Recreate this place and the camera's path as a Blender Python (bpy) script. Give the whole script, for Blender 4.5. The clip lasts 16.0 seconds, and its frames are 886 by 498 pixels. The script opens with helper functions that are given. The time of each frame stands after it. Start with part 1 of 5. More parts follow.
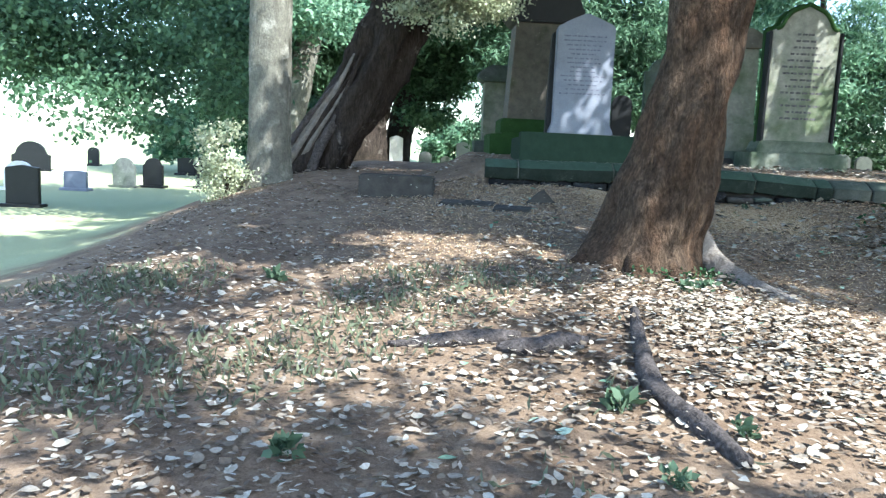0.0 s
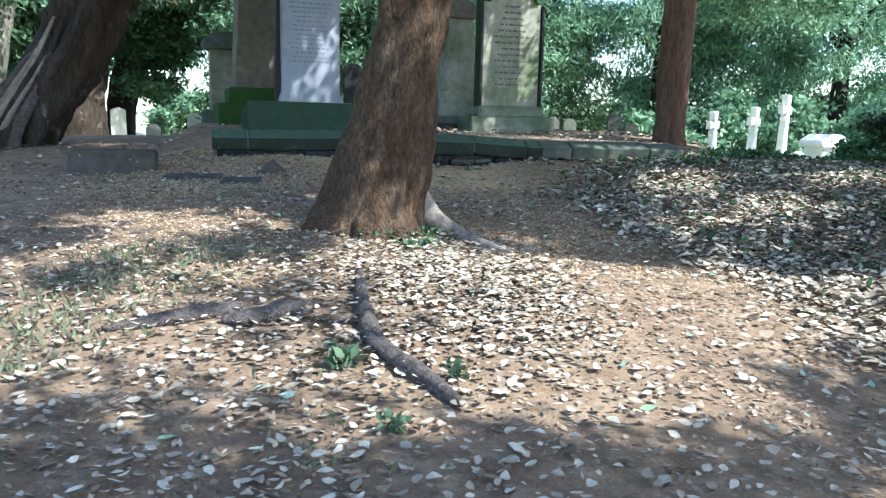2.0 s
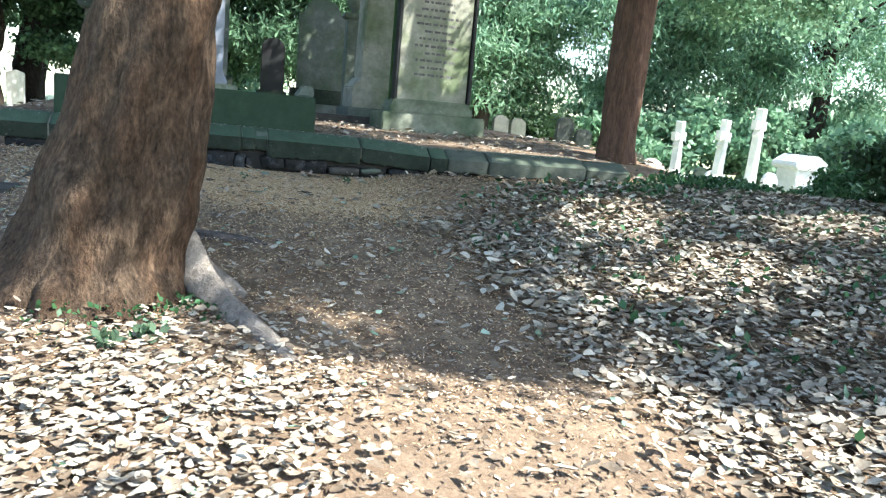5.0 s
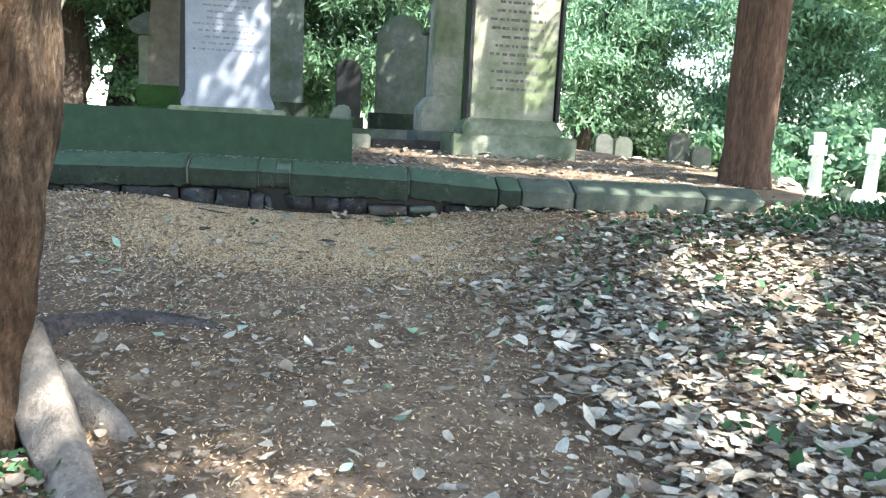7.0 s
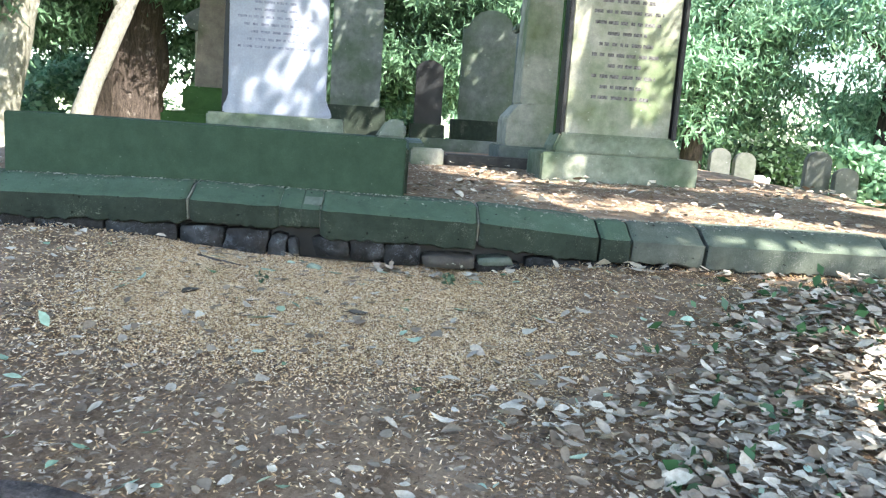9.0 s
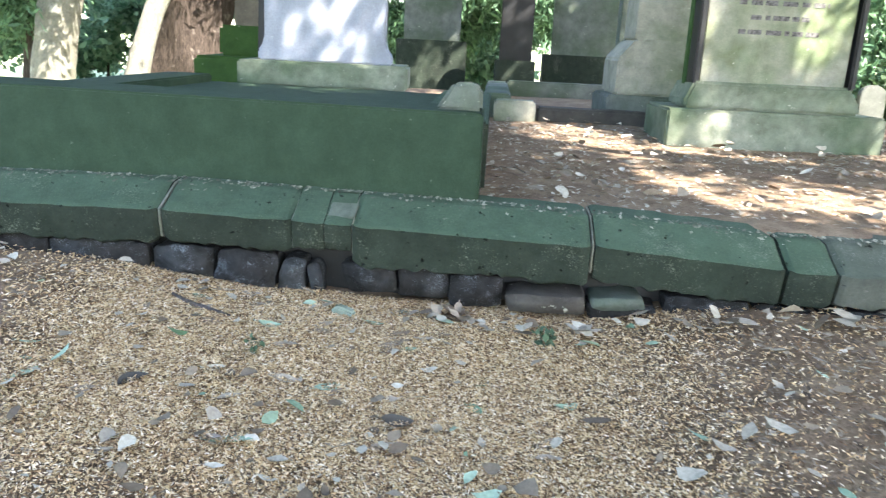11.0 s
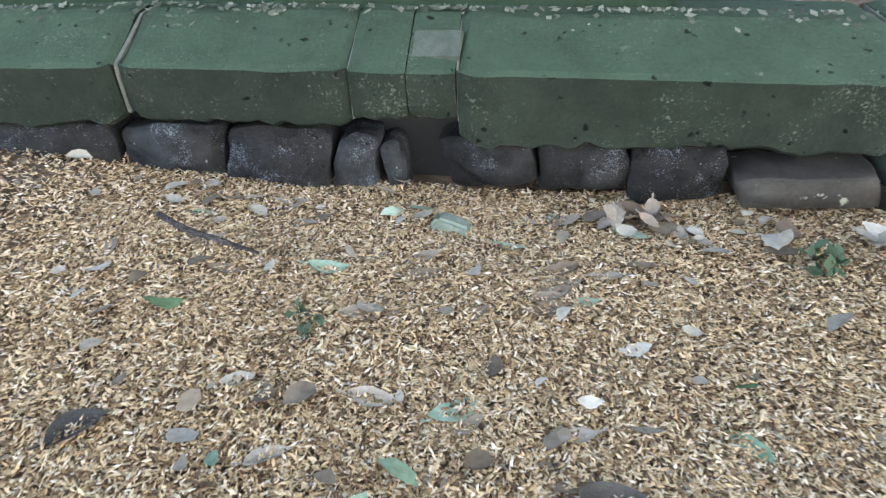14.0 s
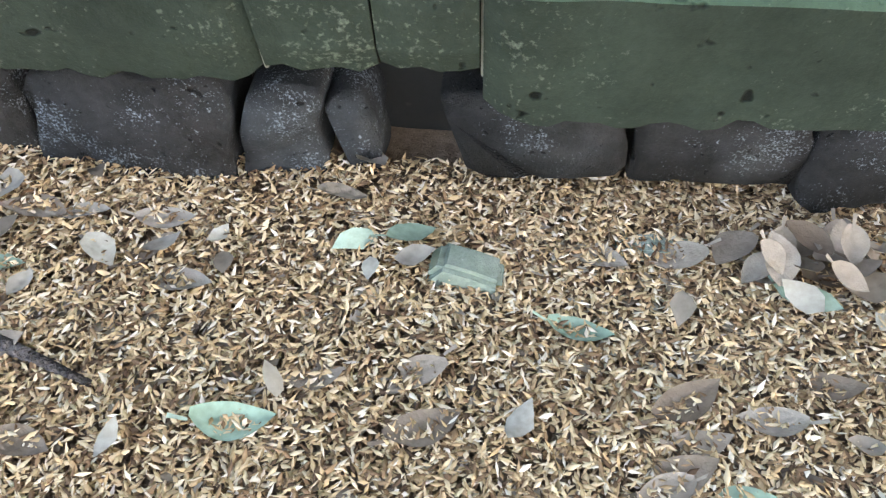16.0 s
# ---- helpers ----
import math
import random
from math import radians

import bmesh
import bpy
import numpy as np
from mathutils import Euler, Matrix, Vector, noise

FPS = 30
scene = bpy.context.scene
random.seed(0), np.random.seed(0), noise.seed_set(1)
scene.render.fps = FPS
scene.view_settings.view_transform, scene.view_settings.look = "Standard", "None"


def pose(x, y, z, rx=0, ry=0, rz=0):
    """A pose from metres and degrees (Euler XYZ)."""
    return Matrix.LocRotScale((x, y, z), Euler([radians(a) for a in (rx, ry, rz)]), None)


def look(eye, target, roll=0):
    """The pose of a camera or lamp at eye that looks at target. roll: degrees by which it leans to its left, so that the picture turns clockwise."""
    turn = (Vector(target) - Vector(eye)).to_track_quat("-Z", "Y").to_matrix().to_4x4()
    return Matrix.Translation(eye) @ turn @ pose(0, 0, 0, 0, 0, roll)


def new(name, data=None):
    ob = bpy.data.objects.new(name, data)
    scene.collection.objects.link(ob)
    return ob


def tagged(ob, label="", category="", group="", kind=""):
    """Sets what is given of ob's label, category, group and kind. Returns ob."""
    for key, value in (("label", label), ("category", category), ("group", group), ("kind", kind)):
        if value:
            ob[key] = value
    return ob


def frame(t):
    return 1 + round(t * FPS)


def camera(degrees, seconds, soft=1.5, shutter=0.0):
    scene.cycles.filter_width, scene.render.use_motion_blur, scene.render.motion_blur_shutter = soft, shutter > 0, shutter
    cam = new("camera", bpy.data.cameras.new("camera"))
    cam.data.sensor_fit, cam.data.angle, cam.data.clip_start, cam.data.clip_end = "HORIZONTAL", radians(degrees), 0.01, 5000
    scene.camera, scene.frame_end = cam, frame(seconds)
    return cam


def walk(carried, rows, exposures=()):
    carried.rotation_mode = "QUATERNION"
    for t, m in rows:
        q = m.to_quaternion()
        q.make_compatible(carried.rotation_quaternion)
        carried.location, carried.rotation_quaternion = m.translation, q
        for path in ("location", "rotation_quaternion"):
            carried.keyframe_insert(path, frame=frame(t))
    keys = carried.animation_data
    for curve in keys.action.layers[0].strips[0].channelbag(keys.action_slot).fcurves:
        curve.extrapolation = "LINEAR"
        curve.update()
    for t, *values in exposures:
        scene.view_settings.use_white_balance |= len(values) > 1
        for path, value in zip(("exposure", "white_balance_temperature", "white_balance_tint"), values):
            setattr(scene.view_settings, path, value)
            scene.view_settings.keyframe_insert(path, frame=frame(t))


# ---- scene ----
cam = camera(59.76, 16.0, soft=1.25, shutter=0.15)
PATH = [
    (0, (-3.158, -10.556, 0.152), (-3.237, -8.576, -0.113), 2.49),
    (0.5, (-3.150, -10.642, 0.166), (-3.058, -8.660, -0.084), 2.67),
    (1, (-3.133, -10.625, 0.144), (-2.893, -8.653, -0.091), 2.21),
    (1.5, (-3.124, -10.646, 0.157), (-2.764, -8.695, -0.100), 2.16),
    (2, (-3.000, -10.640, 0.149), (-2.444, -8.746, -0.174), 1.15),
    (2.5, (-2.585, -10.367, 0.156), (-1.987, -8.484, -0.154), 4.07),
    (3, (-2.336, -10.022, 0.125), (-1.691, -8.143, -0.106), 4.98),
    (3.2, (-2.228, -9.869, 0.130), (-1.567, -7.996, -0.107), 5.49),
    (5.5, (-0.963, -8.200, 0.394), (-0.385, -6.323, 0.018), 4.06),
    (6, (-0.655, -7.701, 0.376), (-0.247, -5.778, 0.007), 4.21),
    (6.5, (-0.469, -7.263, 0.320), (-0.081, -5.330, -0.017), 2.94),
    (7, (-0.337, -6.885, 0.348), (0.001, -4.938, 0.035), 2.77),
    (7.5, (-0.153, -6.452, 0.364), (0.044, -4.474, 0.138), 3.23),
    (8, (-0.001, -6.043, 0.430), (0.094, -4.056, 0.222), 3.30),
    (8.2, (-0.048, -5.871, 0.457), (0.056, -3.889, 0.214), 3.45),
    (10.3, (0.122, -4.007, 0.582), (0.225, -2.051, 0.175), 4.15),
    (10.5, (0.083, -3.834, 0.635), (0.194, -1.891, 0.174), 3.35),
    (11, (0.036, -3.394, 0.661), (-0.068, -1.464, 0.145), 2.90),
    (11.5, (-0.054, -3.191, 0.700), (-0.370, -1.313, 0.090), 2.69),
    (12, (-0.142, -3.155, 0.660), (-0.498, -1.322, -0.057), 1.19),
    (12.5, (-0.130, -3.171, 0.651), (-0.471, -1.352, -0.107), 1.07),
    (13, (-0.144, -3.006, 0.584), (-0.415, -1.177, -0.178), 0.50),
    (13.5, (-0.202, -2.514, 0.560), (-0.475, -0.763, -0.342), -1.47),
    (14, (-0.351, -2.018, 0.400), (-0.564, -0.290, -0.551), -2.00),
    (14.5, (-0.441, -1.524, 0.268), (-0.640, 0.156, -0.829), -3.00),
    (15, (-0.490, -1.121, 0.296), (-0.685, 0.305, -1.090), -3.40),
    (15.5, (-0.535, -1.000, 0.308), (-0.670, 0.325, -1.160), -2.60),
    (16, (-0.499, -1.000, 0.306), (-0.635, 0.340, -1.160), -2.20),
]
walk(cam, [(t, look(eye, target, roll)) for t, eye, target, roll in PATH], exposures=[(0.0, 2.25, 5850, 6), (3.0, 2.1, 5900, 6), (5.5, 2.65, 6400, 7), (8.0, 3.25, 6550, 9), (10.5, 3.5, 6750, 12), (12.5, 3.7, 7050, 15), (14.0, 3.5, 7350, 16), (15.0, 3.5, 7600, 16), (16.0, 3.75, 7750, 17)])

# ---- light ----
SUN_DIR = Vector((0.60, -0.50, 0.85)).normalized()
world = bpy.data.worlds.new("world")
scene.world = world
world.use_nodes = True
wn = world.node_tree
sky = wn.nodes.new("ShaderNodeTexSky")
sky.sky_type, sky.sun_disc = "NISHITA", False
sky.sun_elevation = math.asin(SUN_DIR.z)
sky.sun_rotation = math.atan2(SUN_DIR.x, SUN_DIR.y)
wn.links.new(sky.outputs[0], wn.nodes["Background"].inputs[0])
wn.nodes["Background"].inputs[1].default_value = 0.15
sun = new("sun", bpy.data.lights.new("sun", "SUN"))
sun.data.energy, sun.data.angle, sun.data.color = 3.9, radians(0.53), (1.0, 0.965, 0.90)
sun.matrix_world = look(SUN_DIR * 60, (0, 0, 0))


# ---- materials ----
def material(name, rough=0.85):
    m = bpy.data.materials.new(name)
    m.use_nodes = True
    b = m.node_tree.nodes["Principled BSDF"]
    b.inputs["Roughness"].default_value = rough
    b.inputs["Specular IOR Level"].default_value = 0.12 if rough > 0.7 else 0.3
    return m, m.node_tree, b


def noise_node(nt, vec, scale, detail=5.0, rough=0.6):
    n = nt.nodes.new("ShaderNodeTexNoise")
    n.inputs["Scale"].default_value, n.inputs["Detail"].default_value, n.inputs["Roughness"].default_value = scale, detail, rough
    if vec is not None:
        nt.links.new(vec, n.inputs["Vector"])
    return n.outputs["Fac"]


def ramp(nt, fac, stops):
    r = nt.nodes.new("ShaderNodeValToRGB")
    els = r.color_ramp.elements
    while len(els) < len(stops):
        els.new(0.5)
    for e, (p, c) in zip(els, stops):
        e.position, e.color = p, (*c, 1)
    nt.links.new(fac, r.inputs[0])
    return r.outputs[0]


def mix(nt, fac, a, b, mode="MIX"):
    n = nt.nodes.new("ShaderNodeMix")
    n.data_type, n.blend_type = "RGBA", mode
    for sock, v in ((n.inputs[0], fac), (n.inputs[6], a), (n.inputs[7], b)):
        if isinstance(v, (int, float)):
            sock.default_value = v
        elif isinstance(v, tuple):
            sock.default_value = (*v, 1)
        else:
            nt.links.new(v, sock)
    return n.outputs[2]


def bump(nt, b, height, strength=0.5, dist=0.01):
    n = nt.nodes.new("ShaderNodeBump")
    n.inputs["Strength"].default_value, n.inputs["Distance"].default_value = strength, dist
    nt.links.new(height, n.inputs["Height"])
    nt.links.new(n.outputs[0], b.inputs["Normal"])


def world_pos(nt):
    return nt.nodes.new("ShaderNodeNewGeometry").outputs["Position"]


def stone_mat(name, base, dark, moss, moss_amount=0.5, spot=(0.5, 0.52, 0.44), scale=1.0, rough=0.9, bump_s=0.5, lit_top_moss=0.0, pits=0.0):
    """Weathered stone: two tones, algae in large patches, pale lichen spots, pitted relief."""
    m, nt, b = material(name, rough)
    p = world_pos(nt)
    big = noise_node(nt, p, 1.3 * scale, 4)
    mid = noise_node(nt, p, 7 * scale, 6, 0.7)
    fine = noise_node(nt, p, 90 * scale, 4, 0.7)
    col = ramp(nt, mid, [(0.3, dark), (0.7, base)])
    lo = 0.5 - 0.45 * (moss_amount - 0.5) * 2
    msk = ramp(nt, big, [(max(0.0, lo - 0.12), (0, 0, 0)), (min(1.0, lo + 0.12), (1, 1, 1))])
    # upward faces mossier and brighter: light from above is put into the colour
    if lit_top_moss:
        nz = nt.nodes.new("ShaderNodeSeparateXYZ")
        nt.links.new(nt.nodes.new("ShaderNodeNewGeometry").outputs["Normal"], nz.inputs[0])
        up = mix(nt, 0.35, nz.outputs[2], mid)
        msk = mix(nt, lit_top_moss, msk, ramp(nt, up, [(0.22, (0.12, 0.12, 0.12)), (0.55, (1, 1, 1))]))
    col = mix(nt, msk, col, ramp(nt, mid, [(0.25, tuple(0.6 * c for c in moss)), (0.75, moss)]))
    sp = noise_node(nt, p, 26 * scale, 3, 0.5)
    col = mix(nt, ramp(nt, sp, [(0.70, (0, 0, 0)), (0.76, (0.7, 0.7, 0.7))]), col, spot)
    col = mix(nt, 0.5, col, ramp(nt, fine, [(0.25, (0.55, 0.55, 0.55)), (0.7, (1, 1, 1))]), "MULTIPLY")
    h = mix(nt, 0.5, mid, fine)
    if pits:
        pit = ramp(nt, noise_node(nt, p, 34 * scale, 2, 0.4), [(0.24, (0, 0, 0)), (0.30, (1, 1, 1))])
        col = mix(nt, pits, col, pit, "MULTIPLY")
        h = mix(nt, 0.5, h, pit)
        crust = ramp(nt, mix(nt, 0.5, noise_node(nt, p, 5.5 * scale, 5, 0.7), noise_node(nt, p, 130 * scale, 3, 0.6)), [(0.56, (0, 0, 0)), (0.66, (0.55, 0.55, 0.55))])
        col = mix(nt, crust, col, spot)
    nt.links.new(col, b.inputs["Base Color"])
    bump(nt, b, h, bump_s, 0.012)
    return m


# front face darkened and top brightened for light from above; top also mossy
M_KERB = stone_mat("kerb_sandstone", (0.024, 0.029, 0.023), (0.010, 0.012, 0.010), (0.062, 0.100, 0.066), 0.50, (0.15, 0.17, 0.13), bump_s=1.0, lit_top_moss=0.9, pits=0.8)
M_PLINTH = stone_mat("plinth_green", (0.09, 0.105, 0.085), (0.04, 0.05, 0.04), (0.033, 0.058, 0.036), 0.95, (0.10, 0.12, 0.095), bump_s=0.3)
M_RUBBLE = stone_mat("rubble", (0.032, 0.031, 0.031), (0.009, 0.009, 0.009), (0.07, 0.078, 0.085), 0.36, (0.27, 0.31, 0.35), 2.2, 0.8, 1.0, pits=0.6)
M_MARBLE = stone_mat("grey_marble", (0.25, 0.27, 0.32), (0.19, 0.205, 0.25), (0.21, 0.24, 0.24), 0.2, (0.33, 0.35, 0.38), 0.7, 0.6, 0.15)
M_TABLET = stone_mat("pale_sandstone", (0.36, 0.35, 0.29), (0.20, 0.20, 0.165), (0.15, 0.185, 0.105), 0.46, (0.5, 0.5, 0.42), 1.0)
M_TAB_BASE = stone_mat("stained_base_stone", (0.27, 0.285, 0.225), (0.12, 0.135, 0.10), (0.10, 0.135, 0.085), 0.5, (0.4, 0.4, 0.33), 1.0)
M_SAND = stone_mat("brown_sandstone", (0.20, 0.175, 0.14), (0.11, 0.10, 0.085), (0.06, 0.11, 0.04), 0.30)
M_MOSSY = stone_mat("mossy_stone", (0.11, 0.115, 0.085), (0.055, 0.062, 0.045), (0.042, 0.092, 0.028), 0.8)
M_GREY = stone_mat("grey_stone", (0.17, 0.185, 0.17), (0.09, 0.10, 0.092), (0.085, 0.115, 0.078), 0.5)
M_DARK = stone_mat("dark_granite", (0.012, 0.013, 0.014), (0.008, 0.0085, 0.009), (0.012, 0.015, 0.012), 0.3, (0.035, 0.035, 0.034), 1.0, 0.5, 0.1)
M_WHITE = stone_mat("white_marble", (0.72, 0.72, 0.70), (0.55, 0.55, 0.54), (0.45, 0.48, 0.42), 0.25, (0.8, 0.8, 0.78), 0.8, 0.7, 0.1)
# dark brown stone with shadow put into its colour
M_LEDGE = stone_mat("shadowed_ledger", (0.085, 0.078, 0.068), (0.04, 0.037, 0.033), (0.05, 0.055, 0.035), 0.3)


def bark_mat(name, light, dark, stretch=0.25, pale=None, pale_at=0.62, red=None, plates=0.55, plate_size=17):
    """Bark: fibres along the trunk, plates and fissures, pale or reddish flakes."""
    m, nt, b = material(name, 0.92)
    p = world_pos(nt)
    mp = nt.nodes.new("ShaderNodeMapping")
    mp.inputs["Scale"].default_value = (1, 1, stretch)
    nt.links.new(p, mp.inputs[0])
    v = mp.outputs[0]
    a, c = noise_node(nt, v, 14, 7, 0.72), noise_node(nt, v, 55, 4, 0.7)
    crack = nt.nodes.new("ShaderNodeTexVoronoi")
    crack.feature = "DISTANCE_TO_EDGE"
    crack.inputs["Scale"].default_value = plate_size
    wv = nt.nodes.new("ShaderNodeVectorMath")
    nt.links.new(v, wv.inputs[0])
    dv = nt.nodes.new("ShaderNodeTexNoise")
    dv.inputs["Scale"].default_value = 9
    nt.links.new(v, dv.inputs["Vector"])
    sv = nt.nodes.new("ShaderNodeVectorMath")
    sv.operation = "SCALE"
    sv.inputs[3].default_value = 0.25
    nt.links.new(dv.outputs["Color"], sv.inputs[0])
    nt.links.new(sv.outputs[0], wv.inputs[1])
    nt.links.new(wv.outputs[0], crack.inputs["Vector"])
    plate = ramp(nt, mix(nt, 0.6, crack.outputs["Distance"], c), [(0.22, (0.25, 0.25, 0.25)), (0.48, (1, 1, 1))])
    col = ramp(nt, a, [(0.3, dark), (0.68, light)])
    if red:
        col = mix(nt, ramp(nt, noise_node(nt, v, 4, 4), [(0.45, (0, 0, 0)), (0.65, (0.8, 0.8, 0.8))]), col, red)
    if pale:
        col = mix(nt, ramp(nt, noise_node(nt, p, 3.2, 5), [(pale_at - 0.06, (0, 0, 0)), (pale_at + 0.04, (1, 1, 1))]), col, pale)
    col = mix(nt, 0.55, col, ramp(nt, c, [(0.25, (0.4, 0.4, 0.4)), (0.7, (1, 1, 1))]), "MULTIPLY")
    col = mix(nt, plates, col, plate, "MULTIPLY")
    nt.links.new(col, b.inputs["Base Color"])
    bump(nt, b, mix(nt, plates * 0.6, mix(nt, 0.35, a, c), plate), 1.0, 0.04)
    return m


M_BARK = bark_mat("yew_bark", (0.17, 0.118, 0.08), (0.045, 0.031, 0.021), 0.4, red=(0.12, 0.07, 0.042), plates=0.85, plate_size=10)
M_BARK_G = bark_mat("grey_bark", (0.22, 0.21, 0.17), (0.11, 0.105, 0.085), 0.6, (0.32, 0.31, 0.26), plates=0.1)
M_BARK_D = bark_mat("dark_bark", (0.085, 0.066, 0.054), (0.022, 0.017, 0.014), 0.15, (0.22, 0.19, 0.165), 0.68)
M_BARK_W = bark_mat("pale_bark", (0.25, 0.24, 0.205), (0.12, 0.115, 0.095), 0.7, plates=0.1)
M_BARK_R = bark_mat("red_bark", (0.20, 0.12, 0.085), (0.085, 0.05, 0.035), 0.15)
M_LOG = bark_mat("dead_wood", (0.185, 0.16, 0.15), (0.06, 0.051, 0.048), 0.8, plates=0.5)
# pale wood of dead strands; on roots the sunlight is put into this colour
M_ROOT = bark_mat("lit_root_pale_wood", (0.34, 0.30, 0.26), (0.16, 0.135, 0.115), 0.8, plates=0.15)


def leaf_mat(name, dark, light, rough=0.6, trans=0.35):
    m, nt, b = material(name, rough)
    isl = nt.nodes.new("ShaderNodeNewGeometry").outputs["Random Per Island"]
    col = ramp(nt, isl, [(0.0, dark), (1.0, light)])
    p = world_pos(nt)
    col = mix(nt, 0.5, col, ramp(nt, noise_node(nt, p, 1.1, 3), [(0.3, (0.55, 0.55, 0.55)), (0.7, (1, 1, 1))]), "MULTIPLY")
    nt.links.new(col, b.inputs["Base Color"])
    out = nt.nodes["Material Output"]
    tr = nt.nodes.new("ShaderNodeBsdfTranslucent")
    nt.links.new(col, tr.inputs[0])
    ms = nt.nodes.new("ShaderNodeMixShader")
    ms.inputs[0].default_value = trans
    nt.links.new(b.outputs[0], ms.inputs[1])
    nt.links.new(tr.outputs[0], ms.inputs[2])
    nt.links.new(ms.outputs[0], out.inputs[0])
    return m


M_YEW = leaf_mat("yew_needles", (0.045, 0.095, 0.05), (0.13, 0.24, 0.13))
M_YEW_L = leaf_mat("light_foliage", (0.075, 0.18, 0.10), (0.28, 0.44, 0.28), 0.6, 0.42)
M_SAPL = leaf_mat("pale_sapling_leaves", (0.30, 0.34, 0.20), (0.58, 0.60, 0.42))
M_IVY = leaf_mat("ivy_leaves", (0.018, 0.06, 0.022), (0.06, 0.14, 0.055), 0.4, 0.2)
M_WEED = leaf_mat("weed_leaves", (0.05, 0.09, 0.05), (0.13, 0.20, 0.12))
M_HEDGE = leaf_mat("dark_shrub", (0.015, 0.035, 0.015), (0.04, 0.08, 0.03))


def litter_mat(name, stops):
    """Dead leaves: a colour for each, darker veins and blotches."""
    m, nt, b = material(name, 0.75)
    isl = nt.nodes.new("ShaderNodeNewGeometry").outputs["Random Per Island"]
    col = ramp(nt, isl, stops)
    p = world_pos(nt)
    col = mix(nt, 0.6, col, ramp(nt, noise_node(nt, p, 60, 4), [(0.3, (0.5, 0.48, 0.45)), (0.65, (1, 1, 1))]), "MULTIPLY")
    nt.links.new(col, b.inputs["Base Color"])
    return m


def single_leaf_mat(name, stops):
    """Dead leaf picked out singly: a tone for each leaf, blotches and fine veins."""
    m, nt, b = material(name, 0.7)
    col = ramp(nt, nt.nodes.new("ShaderNodeObjectInfo").outputs["Random"], stops)
    p = world_pos(nt)
    col = mix(nt, 0.6, col, ramp(nt, noise_node(nt, p, 45, 4), [(0.3, (0.55, 0.50, 0.46)), (0.65, (1, 1, 1))]), "MULTIPLY")
    nt.links.new(col, b.inputs["Base Color"])
    bump(nt, b, noise_node(nt, p, 160, 3), 0.4, 0.003)
    return m


M_LITTER = litter_mat("dead_leaves", [(0.0, (0.105, 0.078, 0.055)), (0.25, (0.21, 0.17, 0.128)), (0.55, (0.33, 0.29, 0.235)), (0.85, (0.42, 0.385, 0.315)), (1.0, (0.52, 0.485, 0.41))])
M_DRYLEAF = single_leaf_mat("dry_leaf", [(0.0, (0.17, 0.125, 0.088)), (0.5, (0.27, 0.22, 0.17)), (1.0, (0.36, 0.31, 0.25))])
M_GREENLEAF = litter_mat("fallen_green_leaves", [(0.0, (0.16, 0.26, 0.17)), (0.6, (0.38, 0.48, 0.38)), (1.0, (0.09, 0.16, 0.08))])
M_HUSK = litter_mat("husks", [(0.0, (0.08, 0.048, 0.03)), (0.2, (0.26, 0.155, 0.085)), (0.55, (0.60, 0.415, 0.225)), (0.85, (0.76, 0.59, 0.375)), (1.0, (0.84, 0.73, 0.58))])
M_SCRAP = litter_mat("brown_scraps", [(0.0, (0.075, 0.055, 0.042)), (0.4, (0.18, 0.135, 0.10)), (0.8, (0.29, 0.235, 0.18)), (1.0, (0.43, 0.38, 0.31))])
M_CRUST = litter_mat("lichen_scraps", [(0.0, (0.05, 0.055, 0.04)), (0.6, (0.14, 0.15, 0.115)), (1.0, (0.30, 0.30, 0.24))])
M_GRASS = leaf_mat("grass", (0.085, 0.10, 0.06), (0.19, 0.21, 0.13), 0.7, 0.3)


